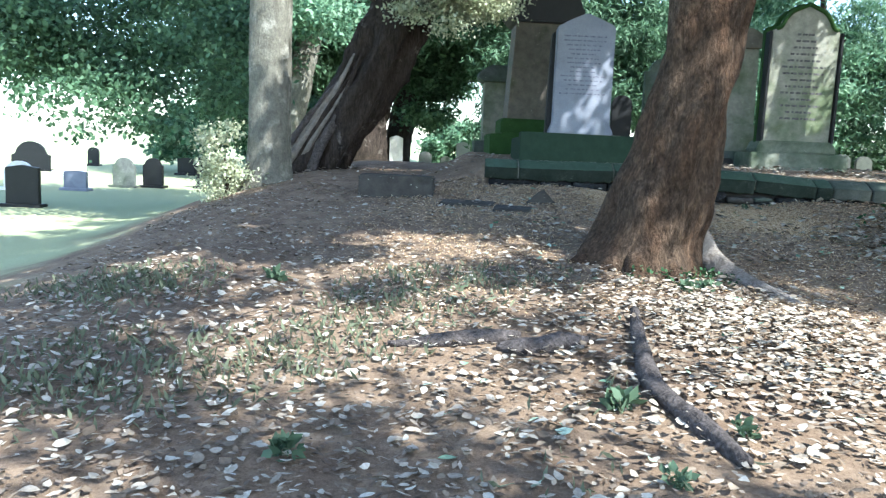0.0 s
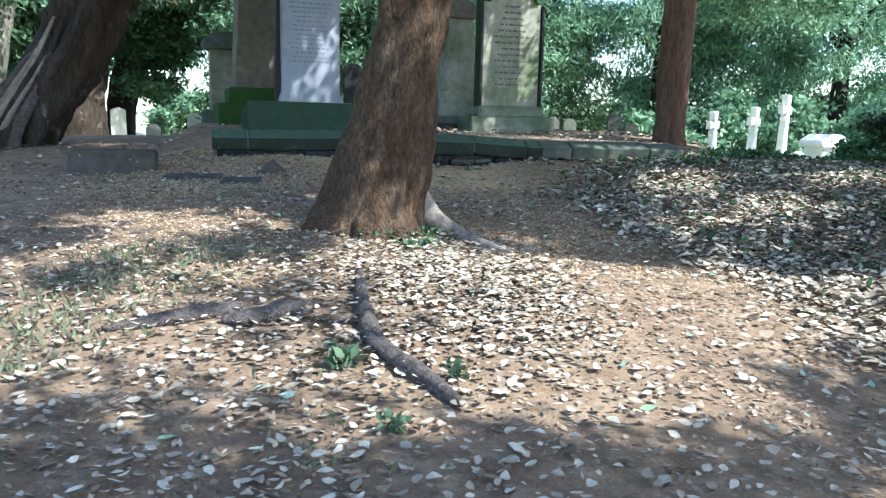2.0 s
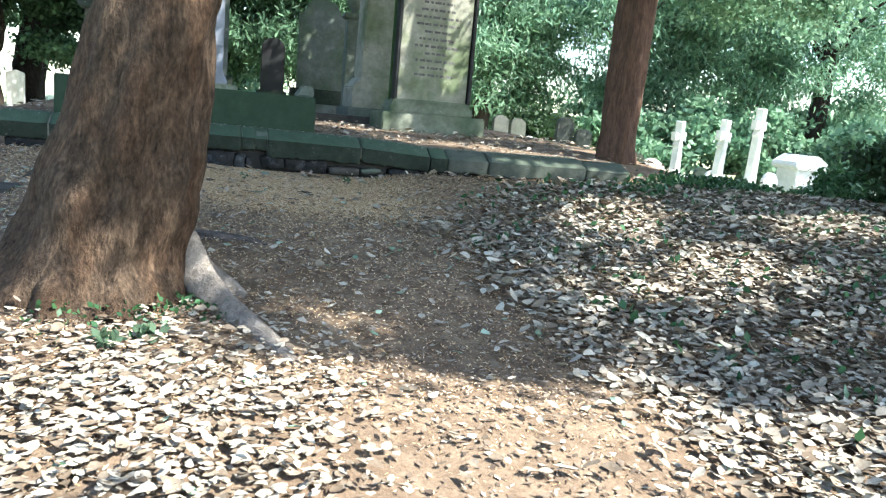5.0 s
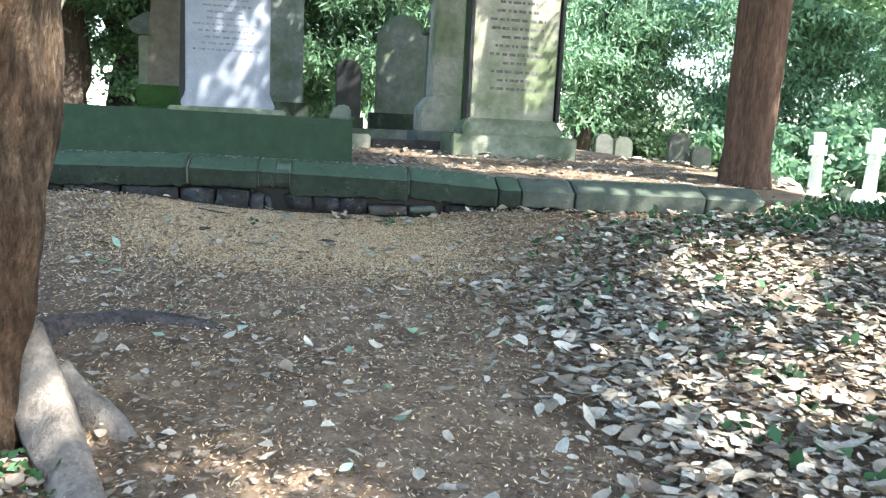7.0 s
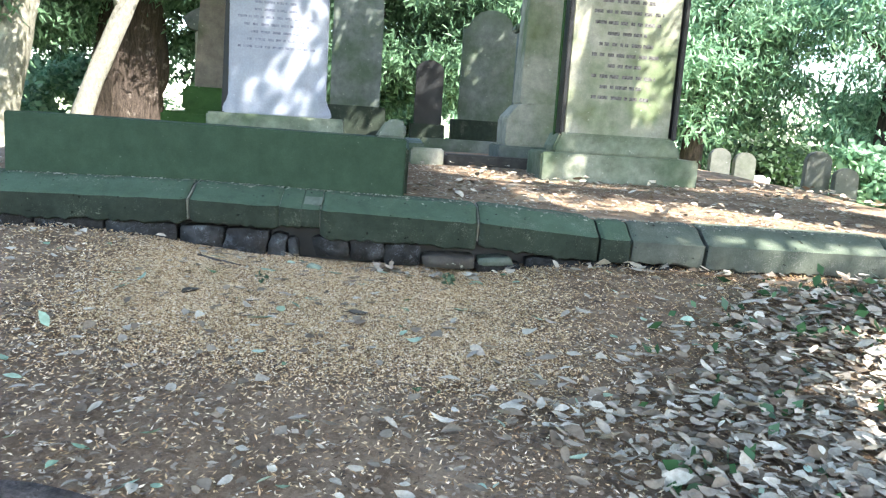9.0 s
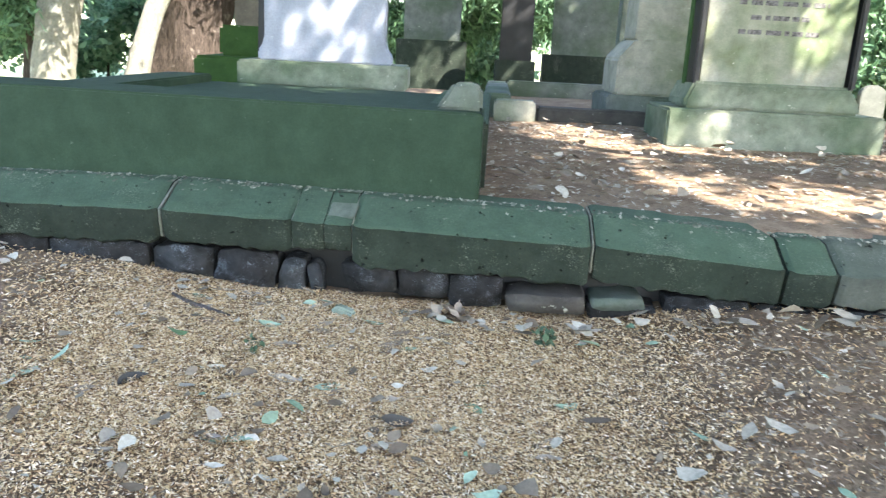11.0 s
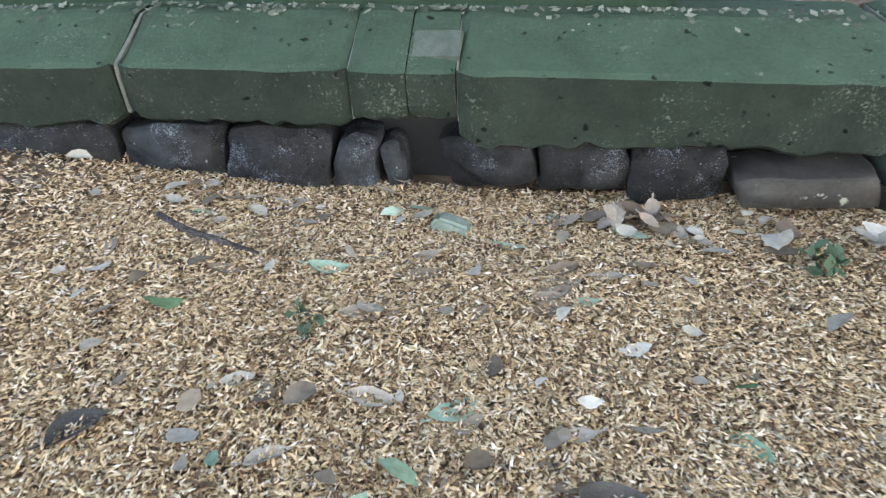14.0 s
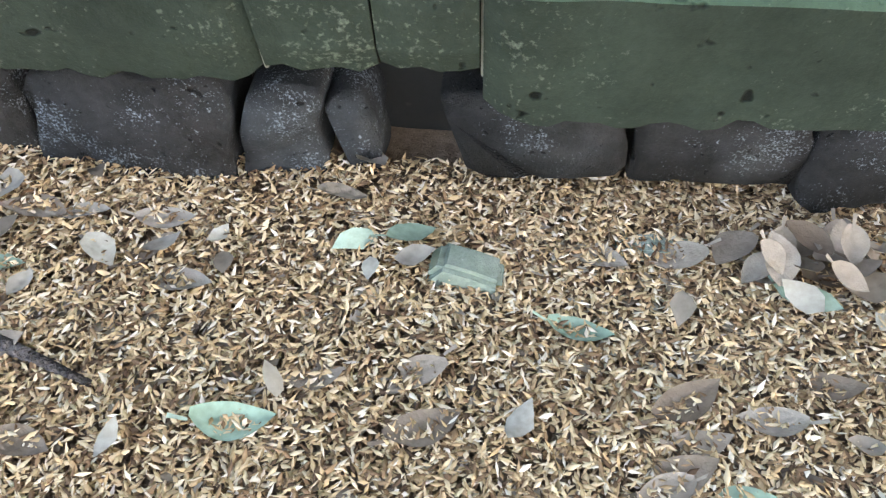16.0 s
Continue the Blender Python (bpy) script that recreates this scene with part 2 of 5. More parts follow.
def ground_mat():
    m, nt, b = material("ground_soil", 0.95)
    p = world_pos(nt)
    big, mid = noise_node(nt, p, 0.55, 4), noise_node(nt, p, 5, 6, 0.7)
    fine, grit = noise_node(nt, p, 60, 5, 0.75), noise_node(nt, p, 220, 3, 0.8)
    soil = ramp(nt, mid, [(0.25, (0.115, 0.078, 0.053)), (0.5, (0.21, 0.152, 0.105)), (0.78, (0.34, 0.26, 0.185))])
    soil = mix(nt, ramp(nt, big, [(0.48, (0, 0, 0)), (0.66, (0.6, 0.6, 0.6))]), soil, (0.135, 0.095, 0.068))
    soil = mix(nt, 0.7, soil, ramp(nt, fine, [(0.3, (0.42, 0.38, 0.35)), (0.62, (1.0, 1.0, 1.0))]), "MULTIPLY")
    soil = mix(nt, ramp(nt, grit, [(0.62, (0, 0, 0)), (0.72, (0.8, 0.8, 0.8))]), soil, (0.40, 0.31, 0.19))
    # lawn beyond the bank: far left, and past the terrace
    sx = nt.nodes.new("ShaderNodeSeparateXYZ")
    nt.links.new(p, sx.inputs[0])

    def smooth(val, lo, hi):
        n = nt.nodes.new("ShaderNodeMapRange")
        n.interpolation_type = "SMOOTHSTEP"
        nt.links.new(val, n.inputs[0])
        n.inputs[1].default_value, n.inputs[2].default_value = lo, hi
        return n.outputs[0]

    def mth(op, a, c):
        n = nt.nodes.new("ShaderNodeMath")
        n.operation = op
        for s, v in zip(n.inputs, (a, c)):
            if isinstance(v, (int, float)):
                s.default_value = v
            else:
                nt.links.new(v, s)
        return n.outputs[0]

    wob = mth("MULTIPLY", mth("SUBTRACT", big, 0.5), 3.0)
    left = smooth(mth("ADD", sx.outputs[0], wob), -7.2, -8.6)
    back = smooth(mth("ADD", sx.outputs[1], wob), 8.0, 10.0)
    right = mth("MULTIPLY", smooth(mth("ADD", sx.outputs[0], wob), 4.4, 6.0), smooth(sx.outputs[1], 1.2, 3.0))
    lawn = mth("MAXIMUM", mth("MAXIMUM", left, back), right)
    turf = ramp(nt, fine, [(0.3, (0.20, 0.23, 0.11)), (0.7, (0.42, 0.44, 0.27))])
    col = mix(nt, lawn, soil, turf)
    nt.links.new(col, b.inputs["Base Color"])
    bump(nt, b, mix(nt, 0.5, fine, grit), 0.8, 0.015)
    return m


M_GROUND = ground_mat()


# ---- building helpers ----
def mesh_of(name, verts, faces, mat, smooth=False):
    me = bpy.data.meshes.new(name)
    me.from_pydata([tuple(v) for v in verts], [], [tuple(f) for f in faces])
    me.materials.append(mat)
    if smooth:
        me.polygons.foreach_set("use_smooth", [True] * len(me.polygons))
    me.update()
    return me


def part(name, bm, mat, parent=None, label="", smooth=False):
    """Links a bmesh as one mesh object under a thing or a part."""
    me = bpy.data.meshes.new(name)
    bm.normal_update()
    bm.to_mesh(me)
    bm.free()
    me.materials.append(mat)
    if smooth:
        me.polygons.foreach_set("use_smooth", [True] * len(me.polygons))
    ob = new(name, me)
    ob.parent = parent
    if label:
        ob["label"] = label
    return ob


def thing(name, m, label, category, group="", kind=""):
    ob = new(name)
    ob.empty_display_size = 0.1
    ob.matrix_basis = m
    return tagged(ob, label, category, group, kind)


def prism(profile, depth, bevel=0.01, y0=0.0, worn=0.0, seed=0, cuts=0):
    """A solid with an outline in x and z, from y0 back by depth, with bevelled and slightly worn edges."""
    bm = bmesh.new()
    vs = [bm.verts.new((x, y0, z)) for x, z in profile]
    face = bm.faces.new(vs)
    ext = bmesh.ops.extrude_face_region(bm, geom=[face])
    bmesh.ops.translate(bm, verts=[v for v in ext["geom"] if isinstance(v, bmesh.types.BMVert)], vec=(0, depth, 0))
    bmesh.ops.recalc_face_normals(bm, faces=bm.faces)
    if bevel:
        edges = [e for e in bm.edges if e.calc_face_angle(0) > radians(25)]
        bmesh.ops.bevel(bm, geom=edges, offset=bevel, segments=2, affect="EDGES", clamp_overlap=True)
    if cuts:
        bmesh.ops.subdivide_edges(bm, edges=[e for e in bm.edges if e.calc_length() > 0.15], cuts=cuts, use_grid_fill=True)
    if worn:
        for v in bm.verts:
            v.co += Vector(noise.noise_vector(v.co * 6 + Vector((seed, 0, 0)))) * worn
    return bm


def block(x0, x1, y0, y1, z0, z1, bevel=0.012, worn=0.0, seed=0, cuts=0):
    return prism([(x0, z0), (x1, z0), (x1, z1), (x0, z1)], y1 - y0, bevel, y0, worn, seed, cuts)


def tube(points, radii, sides=14, flute=0.0, seed=0, cap=True, wob=0.0):
    """A round, uneven limb through points; flute gives ribs that run along it."""
    pts = [Vector(p) for p in points]
    verts, faces = [], []
    side = None
    for i, p in enumerate(pts):
        d = (pts[min(i + 1, len(pts) - 1)] - pts[max(i - 1, 0)]).normalized()
        if side is None:
            side = d.orthogonal().normalized()
        side = (side - d * side.dot(d)).normalized()
        up = d.cross(side)
        for k in range(sides):
            a = 2 * math.pi * k / sides
            q = p + (side * math.cos(a) + up * math.sin(a)) * radii[i]
            r = 1 + flute * noise.noise(Vector((math.cos(a) * 2.2, math.sin(a) * 2.2, i * 0.12 + seed)))
            r += wob * noise.noise(q * 5 + Vector((seed, seed, 0)))
            verts.append(p + (side * math.cos(a) + up * math.sin(a)) * radii[i] * r)
    n = sides
    for i in range(len(pts) - 1):
        for k in range(n):
            faces.append((i * n + k, i * n + (k + 1) % n, (i + 1) * n + (k + 1) % n, (i + 1) * n + k))
    if cap:
        faces.append(tuple(range(n))[::-1])
        faces.append(tuple((len(pts) - 1) * n + k for k in range(n)))
    return verts, faces


def spline(points, n):
    """n points along a smooth line through the given ones."""
    P = [np.array(p, float) for p in points]
    P = [2 * P[0] - P[1], *P, 2 * P[-1] - P[-2]]
    out = []
    segs = len(P) - 3
    for i in range(n):
        u = i / (n - 1) * segs
        k = min(int(u), segs - 1)
        t = u - k
        a, b, c, d = P[k:k + 4]
        out.append(0.5 * (2 * b + (c - a) * t + (2 * a - 5 * b + 4 * c - d) * t * t + (3 * b - a - 3 * c + d) * t ** 3))
    return out


def leaf_cloud(rng, centres, spread, count, size, droop=0.3, shape="leaf"):
    """count small leaves about the centres: verts and faces arrays, each leaf one island of two bent quads."""
    idx = rng.integers(0, len(centres), count)
    pos = centres[idx] + rng.normal(0, 1, (count, 3)) * spread
    d = rng.normal(0, 1, (count, 3))
    d[:, 2] -= droop
    d /= np.linalg.norm(d, axis=1, keepdims=True)
    s = np.cross(d, rng.normal(0, 1, (count, 3)))
    s /= np.linalg.norm(s, axis=1, keepdims=True)
    nrm = np.cross(d, s)
    L = size * rng.uniform(0.6, 1.4, (count, 1))
    W = L * (0.30 if shape == "leaf" else 0.12)
    v = np.stack([pos, pos + d * L * 0.5 + s * W + nrm * L * 0.06, pos + d * L, pos + d * L * 0.5 - s * W + nrm * L * 0.06], 1).reshape(-1, 3)
    f = np.arange(count * 4).reshape(-1, 4)
    return v, f


def quads(name, v, f, mat, parent=None):
    me = bpy.data.meshes.new(name)
    me.vertices.add(len(v))
    me.vertices.foreach_set("co", np.asarray(v, np.float32).ravel())
    k = f.shape[1]
    me.loops.add(f.size)
    me.loops.foreach_set("vertex_index", f.astype(np.int32).ravel())
    me.polygons.add(len(f))
    me.polygons.foreach_set("loop_start", np.arange(0, f.size, k, dtype=np.int32))
    me.materials.append(mat)
    me.update(calc_edges=True)
    ob = new(name, me)
    ob.parent = parent
    return ob


# ---- the ground ----
def step(v, lo, hi):
    t = min(max((v - lo) / (hi - lo), 0.0), 1.0)
    return t * t * (3 - 2 * t)


def ground_z(x, y):
    """The hill that rises to the kerb, the terrace behind it, the lawn that falls away at its sides and back."""
    hill = -0.435 + 0.1025 * max(y, -12.5) - 0.0665 * min(max(x, -2.2), 1.2) + 0.04 * min(max(x, -6.5) + 2.2, 0)
    hill += 0.06 * math.exp(-(((x + 1.0) / 1.5) ** 2 + ((y + 6.2) / 1.2) ** 2))
    hill += 0.32 * step(x, 1.2, 5.0) * step(y, -7.5, -4.0) * (1 - 0.75 * step(y, -3.0, -0.6))
    hill += 0.15 * step(x, 0.35, 1.35) * step(y, -2.6, -0.5)
    hill -= 0.028 * step(x, -1.8, -1.2) * step(x, 0.1, -0.5) * step(y, -0.65, -0.32)
    hill += 0.05 * noise.noise(Vector((x * 0.5, y * 0.5, 3)))
    bank = step(x, -5.4, -9.0)
    hill += bank * (-1.55 + 0.05 * (y + 4) - hill) if y > -14 else 0
    terrace = -0.045 - 0.03 * min(max(x - 0.3, 0), 2.0) * (1 - step(y, 0.3, 2.0)) + 0.018 * y + 0.025 * noise.noise(Vector((x * 0.7, y * 0.7, 9))) * step(y, 0.1, 0.8)
    lawn = -0.85 - 0.3 * step(x, 7.0, 10.0) + 0.04 * noise.noise(Vector((x * 0.2, y * 0.2, 5)))
    out_r, out_b = step(x, 4.2, 7.5), step(y, 6.5, 12.0)
    behind = terrace + (lawn - terrace) * max(out_r, out_b)
    left = step(x, -3.2, -4.0)
    lefty = -0.36 + 0.02 * y
    lefty += (-1.4 + 0.02 * min(y, 30) - lefty) * step(x, -5.4, -9.5)
    lefty += (lawn - lefty) * out_b * (1 - step(x, -5.4, -9.5))
    behind += (lefty - behind) * left
    k = step(y, -0.03, 0.03) if -3.05 < x < 3.85 else step(y, -1.2, 1.5)
    z = hill + (behind - hill) * k
    return z


def build_ground():
    def axis(lo, hi, fine_lo, fine_hi, fine, extra=()):
        a = list(np.arange(fine_lo, fine_hi + 1e-6, fine))
        s, v = fine, fine_lo
        while v > lo:
            s *= 1.25
            v -= s
            a.append(v)
        s, v = fine, fine_hi
        while v < hi:
            s *= 1.25
            v += s
            a.append(v)
        return sorted(set(round(float(q), 4) for q in [*a, *extra]))
    xs = axis(-900, 900, -8, 7, 0.16)
    ys = axis(-900, 900, -12, 5, 0.16, (-0.04, -0.02, 0.0, 0.02, 0.04))
    verts = [(x, y, ground_z(x, y) + 0.012 * noise.noise(Vector((x * 4, y * 4, 0)))) for y in ys for x in xs]
    n = len(xs)
    faces = [(j * n + i, j * n + i + 1, (j + 1) * n + i + 1, (j + 1) * n + i) for j in range(len(ys) - 1) for i in range(n - 1)]
    ob = new("ground", mesh_of("ground", verts, faces, M_GROUND, True))
    return tagged(ob, "sloping woodland ground of brown soil with husks and turf beyond", "ground", kind="structure")


build_ground()


# ---- the kerb of the burial terrace ----
KERB_Z = ((-3.06, -0.09), (-2.61, -0.095), (-1.356, -0.08), (0.493, -0.119), (1.292, -0.172), (2.004, -0.179), (3.273, -0.188), (4.4, -0.20))


def kerb_arris(x):
    return float(np.interp(x, [a for a, _ in KERB_Z], [b for _, b in KERB_Z]))


# paler, less mossy kerb stone: open light at the right put into colour
M_KERB_LIT = stone_mat("lit_kerb_sandstone", (0.10, 0.108, 0.092), (0.05, 0.055, 0.046), (0.085, 0.11, 0.08), 0.42, (0.2, 0.2, 0.175), bump_s=0.8, lit_top_moss=0.5, pits=0.8)


def kerb_stone(x0, x1, parent, seed, drop=0.0, tilt=0.0, high=0.17, shift=0.0, worn_end=0.012):
    """One coping stone: upright front, broad chamfer, worn arrises and a ragged underside."""
    n = max(3, int((x1 - x0) / 0.02))
    prof = [(0.10, -high + 0.02), (-0.215, -high), (-0.243, -high + 0.012), (-0.258, -0.085), (-0.268, -0.025), (-0.272, -0.004), (-0.258, 0.006),
            (-0.17, 0.048), (-0.085, 0.088), (-0.065, 0.096), (-0.02, 0.099), (0.13, 0.10)]
    bm = bmesh.new()
    rings = []
    for i in range(n + 1):
        u = i / n
        x = x0 + (x1 - x0) * u
        end = min(i, n - i)
        tuck = (worn_end if end == 0 else worn_end / 4 if end == 1 else 0.0)
        z = kerb_arris(x) - drop + tilt * (u - 0.5)
        ring = []
        for k, (dy, dz) in enumerate(prof):
            q = Vector((x * 5 + seed, k * 0.7, 0))
            w = 0.005 * noise.noise(q * 1.7)
            if k in (1, 2):
                w += 0.020 * noise.noise(Vector((x * 7, seed, 1))) + 0.016 * noise.noise(Vector((x * 23, seed, 2))) + 0.007 * noise.noise(Vector((x * 61, seed, 3)))
            ring.append(bm.verts.new((x, dy + shift + tuck * (1 if dy < -0.1 else 0) + 0.004 * noise.noise(q * 2.3), z + dz - tuck * (1 if dz > 0 else -0.6) + w)))
        rings.append(ring)
    m = len(prof)
    for a, b in zip(rings, rings[1:]):
        for k in range(m):
            bm.faces.new((a[k], b[k], b[(k + 1) % m], a[(k + 1) % m]))
    bm.faces.new(rings[0])
    bm.faces.new(rings[-1][::-1])
    bmesh.ops.recalc_face_normals(bm, faces=bm.faces)
    # stones right of x = 1.5 take the paler, lit colour
    return part("kerb_stone", bm, M_KERB if x0 < 1.5 else M_KERB_LIT, parent)


def rubble_stone(x0, x1, y0, z0, z1, parent, seed, mat=None, deep=0.2, skew=0.0):
    """A rough block of the footing: leaning ends, rounded arrises, a broken and pitted face."""
    bm = prism([(x0 + skew, z0), (x1 + skew * 0.4, z0 + 0.006), (x1 - skew * 0.3, z1 - 0.008), ((x0 + x1) / 2, z1), (x0 - skew * 0.6, z1 - 0.012)], deep, 0.0, y0 + 0.022, 0.0, seed, 3)
    bmesh.ops.subdivide_edges(bm, edges=bm.edges[:], cuts=2, use_grid_fill=True)
    for _ in range(1):
        bmesh.ops.smooth_vert(bm, verts=bm.verts[:], factor=0.5, use_axis_x=True, use_axis_y=True, use_axis_z=True)
    for v in bm.verts:
        q = v.co
        face = 0.026 * noise.noise(Vector((q.x * 7, q.z * 9, seed))) + 0.011 * noise.noise(Vector((q.x * 21, q.z * 26, seed))) + 0.008 * noise.noise(Vector((q.x * 55, q.z * 60, seed)))
        end = 0.012 * noise.noise(Vector((q.z * 18, q.y * 12, seed + 5)))
        v.co += Vector((end, face, 0.012 * noise.noise(Vector((q.x * 15, q.y * 9, seed + 9)))))
    return part("footing_stone", bm, mat or M_RUBBLE, parent, smooth=True)


kerb = thing("kerb", pose(0, 0, 0), "long low kerb of chamfered green-stained sandstone blocks", "kerb", kind="structure")
for i, (a, b, dr, ti, hi, sh) in enumerate((
        (-3.06, -2.620, 0.0, 0, 0.16, 0), (-2.602, -1.366, 0.0, 0, 0.165, 0), (-1.346, -0.7825, 0.0, 0.0, 0.15, 0), (-0.7795, -0.6435, 0.001, 0, 0.135, 0.001),
        (-0.6410, -0.5255, 0.002, 0, 0.13, 0.002), (-0.5210, 0.484, 0.003, -0.006, 0.185, -0.003), (0.503, 1.284, 0.0, 0, 0.17, 0), (1.300, 1.50, 0.004, 0, 0.16, 0),
        (1.512, 1.992, 0.008, 0, 0.16, 0.004), (2.014, 3.262, 0.0, 0.006, 0.17, 0), (3.292, 3.86, 0.012, 0, 0.17, 0.02))):
    kerb_stone(a, b, kerb, i * 3.7, dr, ti, hi, sh, 0.004 if i in (3, 4) else 0.012)
M_KERB_PALE = stone_mat("pale_patch", (0.13, 0.15, 0.12), (0.07, 0.085, 0.068), (0.06, 0.09, 0.06), 0.4, (0.2, 0.2, 0.17), 2.0)
M_CHIP = stone_mat("chip_stone", (0.34, 0.38, 0.33), (0.20, 0.23, 0.20), (0.22, 0.29, 0.22), 0.5, (0.5, 0.5, 0.48), 3.0)
M_MORTAR = stone_mat("old_mortar", (0.24, 0.235, 0.20), (0.12, 0.12, 0.10), (0.07, 0.09, 0.06), 0.4, (0.3, 0.3, 0.26), 2.0)
for x, wide in ((-2.611, 0.012), (-1.356, 0.011), (-0.781, 0.006), (-0.523, 0.006), (0.4935, 0.008)):
    z = kerb_arris(x)
    part("mortar_joint", prism([(-0.246, -0.13), (-0.262, -0.03), (-0.262, 0.0), (-0.08, 0.082), (0.10, 0.09), (0.10, -0.13)], wide, 0.0015, -wide / 2, 0.003, x, 2), M_MORTAR, kerb).matrix_basis = pose(x, 0.011, z, 0, 0, 90)
part("mortar_patch", block(-0.06, 0.06, -0.05, 0.05, -0.012, 0.003, 0.003, 0.004, 3, 3), M_KERB_PALE, kerb, "pale square mortar patch").matrix_basis = pose(-0.575, -0.175, kerb_arris(-0.575) + 0.043, 26, 0, -3)

# end return of the kerb and its continuation towards the sunny lawn
RETURN = thing("kerb_return", pose(3.92, 0.05, 0, 0, 0, 42), "low sunken kerb running off from the terrace corner", "kerb", kind="structure")
for i, a in enumerate((0.0, 0.85, 1.9)):
    part("kerb_stone", block(a, a + (0.8, 1.0, 1.2)[i], -0.1, 0.16, -0.55, -0.27 - 0.05 * i, 0.02, 0.008, i, 2), M_TABLET if i == 0 else M_GREY, RETURN)

footing = thing("footing", pose(0, 0, 0), "exposed dark rubble footing under the kerb", "footing", kind="structure")
for i, (a, b, y0, z0, z1, sk) in enumerate((
        (-1.41, -1.142, -0.225, -0.46, -0.250, 0.0), (-1.13, -0.862, -0.238, -0.48, -0.252, -0.012), (-0.852, -0.742, -0.222, -0.48, -0.275, -0.03), (-0.728, -0.672, -0.195, -0.45, -0.305, 0.012),
        (-0.572, -0.342, -0.232, -0.405, -0.272, 0.018), (-0.332, -0.112, -0.236, -0.42, -0.280, 0.006), (-0.100, 0.130, -0.232, -0.44, -0.288, 0.004), (0.150, 0.485, -0.285, -0.43, -0.345, 0.012),
        (0.51, 0.735, -0.27, -0.40, -0.345, 0.0), (0.50, 0.80, -0.235, -0.47, -0.385, 0.01), (0.83, 1.18, -0.22, -0.46, -0.335, 0.0), (1.21, 1.45, -0.23, -0.47, -0.345, 0.01),
        (1.47, 1.85, -0.225, -0.47, -0.35, 0.0), (1.88, 2.2, -0.22, -0.48, -0.36, 0.0), (2.22, 2.5, -0.23, -0.48, -0.35, 0.01), (2.52, 2.74, -0.23, -0.47, -0.36, 0.0), (2.77, 3.3, -0.25, -0.47, -0.355, 0.0),
        (3.33, 3.8, -0.23, -0.47, -0.36, 0.0))):
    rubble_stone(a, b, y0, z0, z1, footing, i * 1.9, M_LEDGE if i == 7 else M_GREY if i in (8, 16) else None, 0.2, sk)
for i, (a, b) in enumerate(((-3.0, -2.35), (-2.32, -1.9), (-1.88, -1.44))):
    rubble_stone(a, b, -0.225, -0.44, -0.245, footing, 40 + i)
# near-black block stands in for the shade in the gaps between footing stones
part("shade_core", block(-3.0, 3.8, -0.07, 0.05, -0.6, -0.24, 0.01), M_DARK, footing)


# ---- monuments on the terrace ----
def bars(parent, rows, x0, x1, y, mat, rng, gap=0.5, high=0.03):
    """Worn lines of cut lettering: each line a part, of short dark bars."""
    for z, w in rows:
        bm = bmesh.new()
        x = -w / 2
        while x < w / 2:
            l = rng.uniform(0.03, 0.12)
            l = min(l, w / 2 - x)
            if l > 0.012:
                vs = [bm.verts.new((x0 + x + a, y, z + b)) for a, b in ((0, 0), (l, 0), (l, high), (0, high))]
                bm.faces.new(vs)
            x += l + rng.uniform(0.015, 0.035)
        part("lettering_line", bm, mat, parent, "worn illegible line of lettering")["kind"] = "stuff"


M_LETTER, _nt, _b = material("lettering", 0.9)
_b.inputs["Base Color"].default_value = (0.10, 0.095, 0.11, 1)
_nt.links.new(ramp(_nt, noise_node(_nt, world_pos(_nt), 40, 4), [(0.35, (0.045, 0.042, 0.042)), (0.65, (0.15, 0.145, 0.14))]), _b.inputs["Base Color"])
M_LETTER_PALE, _nt, _b = material("faded_lettering", 0.8)
_nt.links.new(ramp(_nt, noise_node(_nt, world_pos(_nt), 30, 4), [(0.35, (0.09, 0.095, 0.13)), (0.65, (0.20, 0.21, 0.26))]), _b.inputs["Base Color"])
rng = np.random.default_rng(5)

plinth = thing("tomb_plinth", pose(0, 0, 0, 0, 0, 0), "long green-stained stone tomb plinth standing on the kerb", "tomb")
part("front_wall", prism([(-2.60, -0.02), (0.0, -0.02), (0.0, 0.372), (-2.60, 0.392)], 0.42, 0.010, 0.0, 0.003, 1, 6), M_PLINTH, plinth)
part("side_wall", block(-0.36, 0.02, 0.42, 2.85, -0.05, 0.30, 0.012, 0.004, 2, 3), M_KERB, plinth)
part("side_wall", block(-2.60, -2.24, 0.42, 2.85, -0.05, 0.33, 0.012, 0.004, 2, 3), M_PLINTH, plinth)
part("ledger_slab", block(-2.24, -0.36, 0.42, 2.85, -0.05, 0.27, 0.01, 0.004, 4, 3), M_PLINTH, plinth, "sunken mossy ledger slab")
part("corner_block", prism([(-0.22, 0.372), (-0.005, 0.372), (-0.012, 0.47), (-0.05, 0.50), (-0.14, 0.49)], 0.17, 0.015, 0.10, 0.005, 5), M_GREY, plinth, "small wedge-shaped grey corner block")

white = thing("headstone", pose(-1.39, 3.18, 0.25, 0, 0, 4), "tall pale grey marble headstone with a shallow pointed top", "headstone")
part("base", block(-0.70, 0.70, -0.16, 0.55, 0.0, 0.205, 0.02, 0.004, 1, 2), M_TAB_BASE, white, "sandstone base block with green stains")
white_stone = part("stone", prism([(-0.56, 0.2), (0.57, 0.2), (0.56, 0.28), (0.525, 0.33), (0.505, 0.40), (0.505, 2.03), (0.46, 2.08), (0.25, 2.17), (0.06, 2.245), (0.0, 2.26), (-0.06, 2.245), (-0.25, 2.16), (-0.46, 2.05),
                     (-0.505, 2.0), (-0.505, 0.40), (-0.525, 0.33), (-0.56, 0.28)], 0.16, 0.016, 0.0, 0.002, 3), M_MARBLE, white)
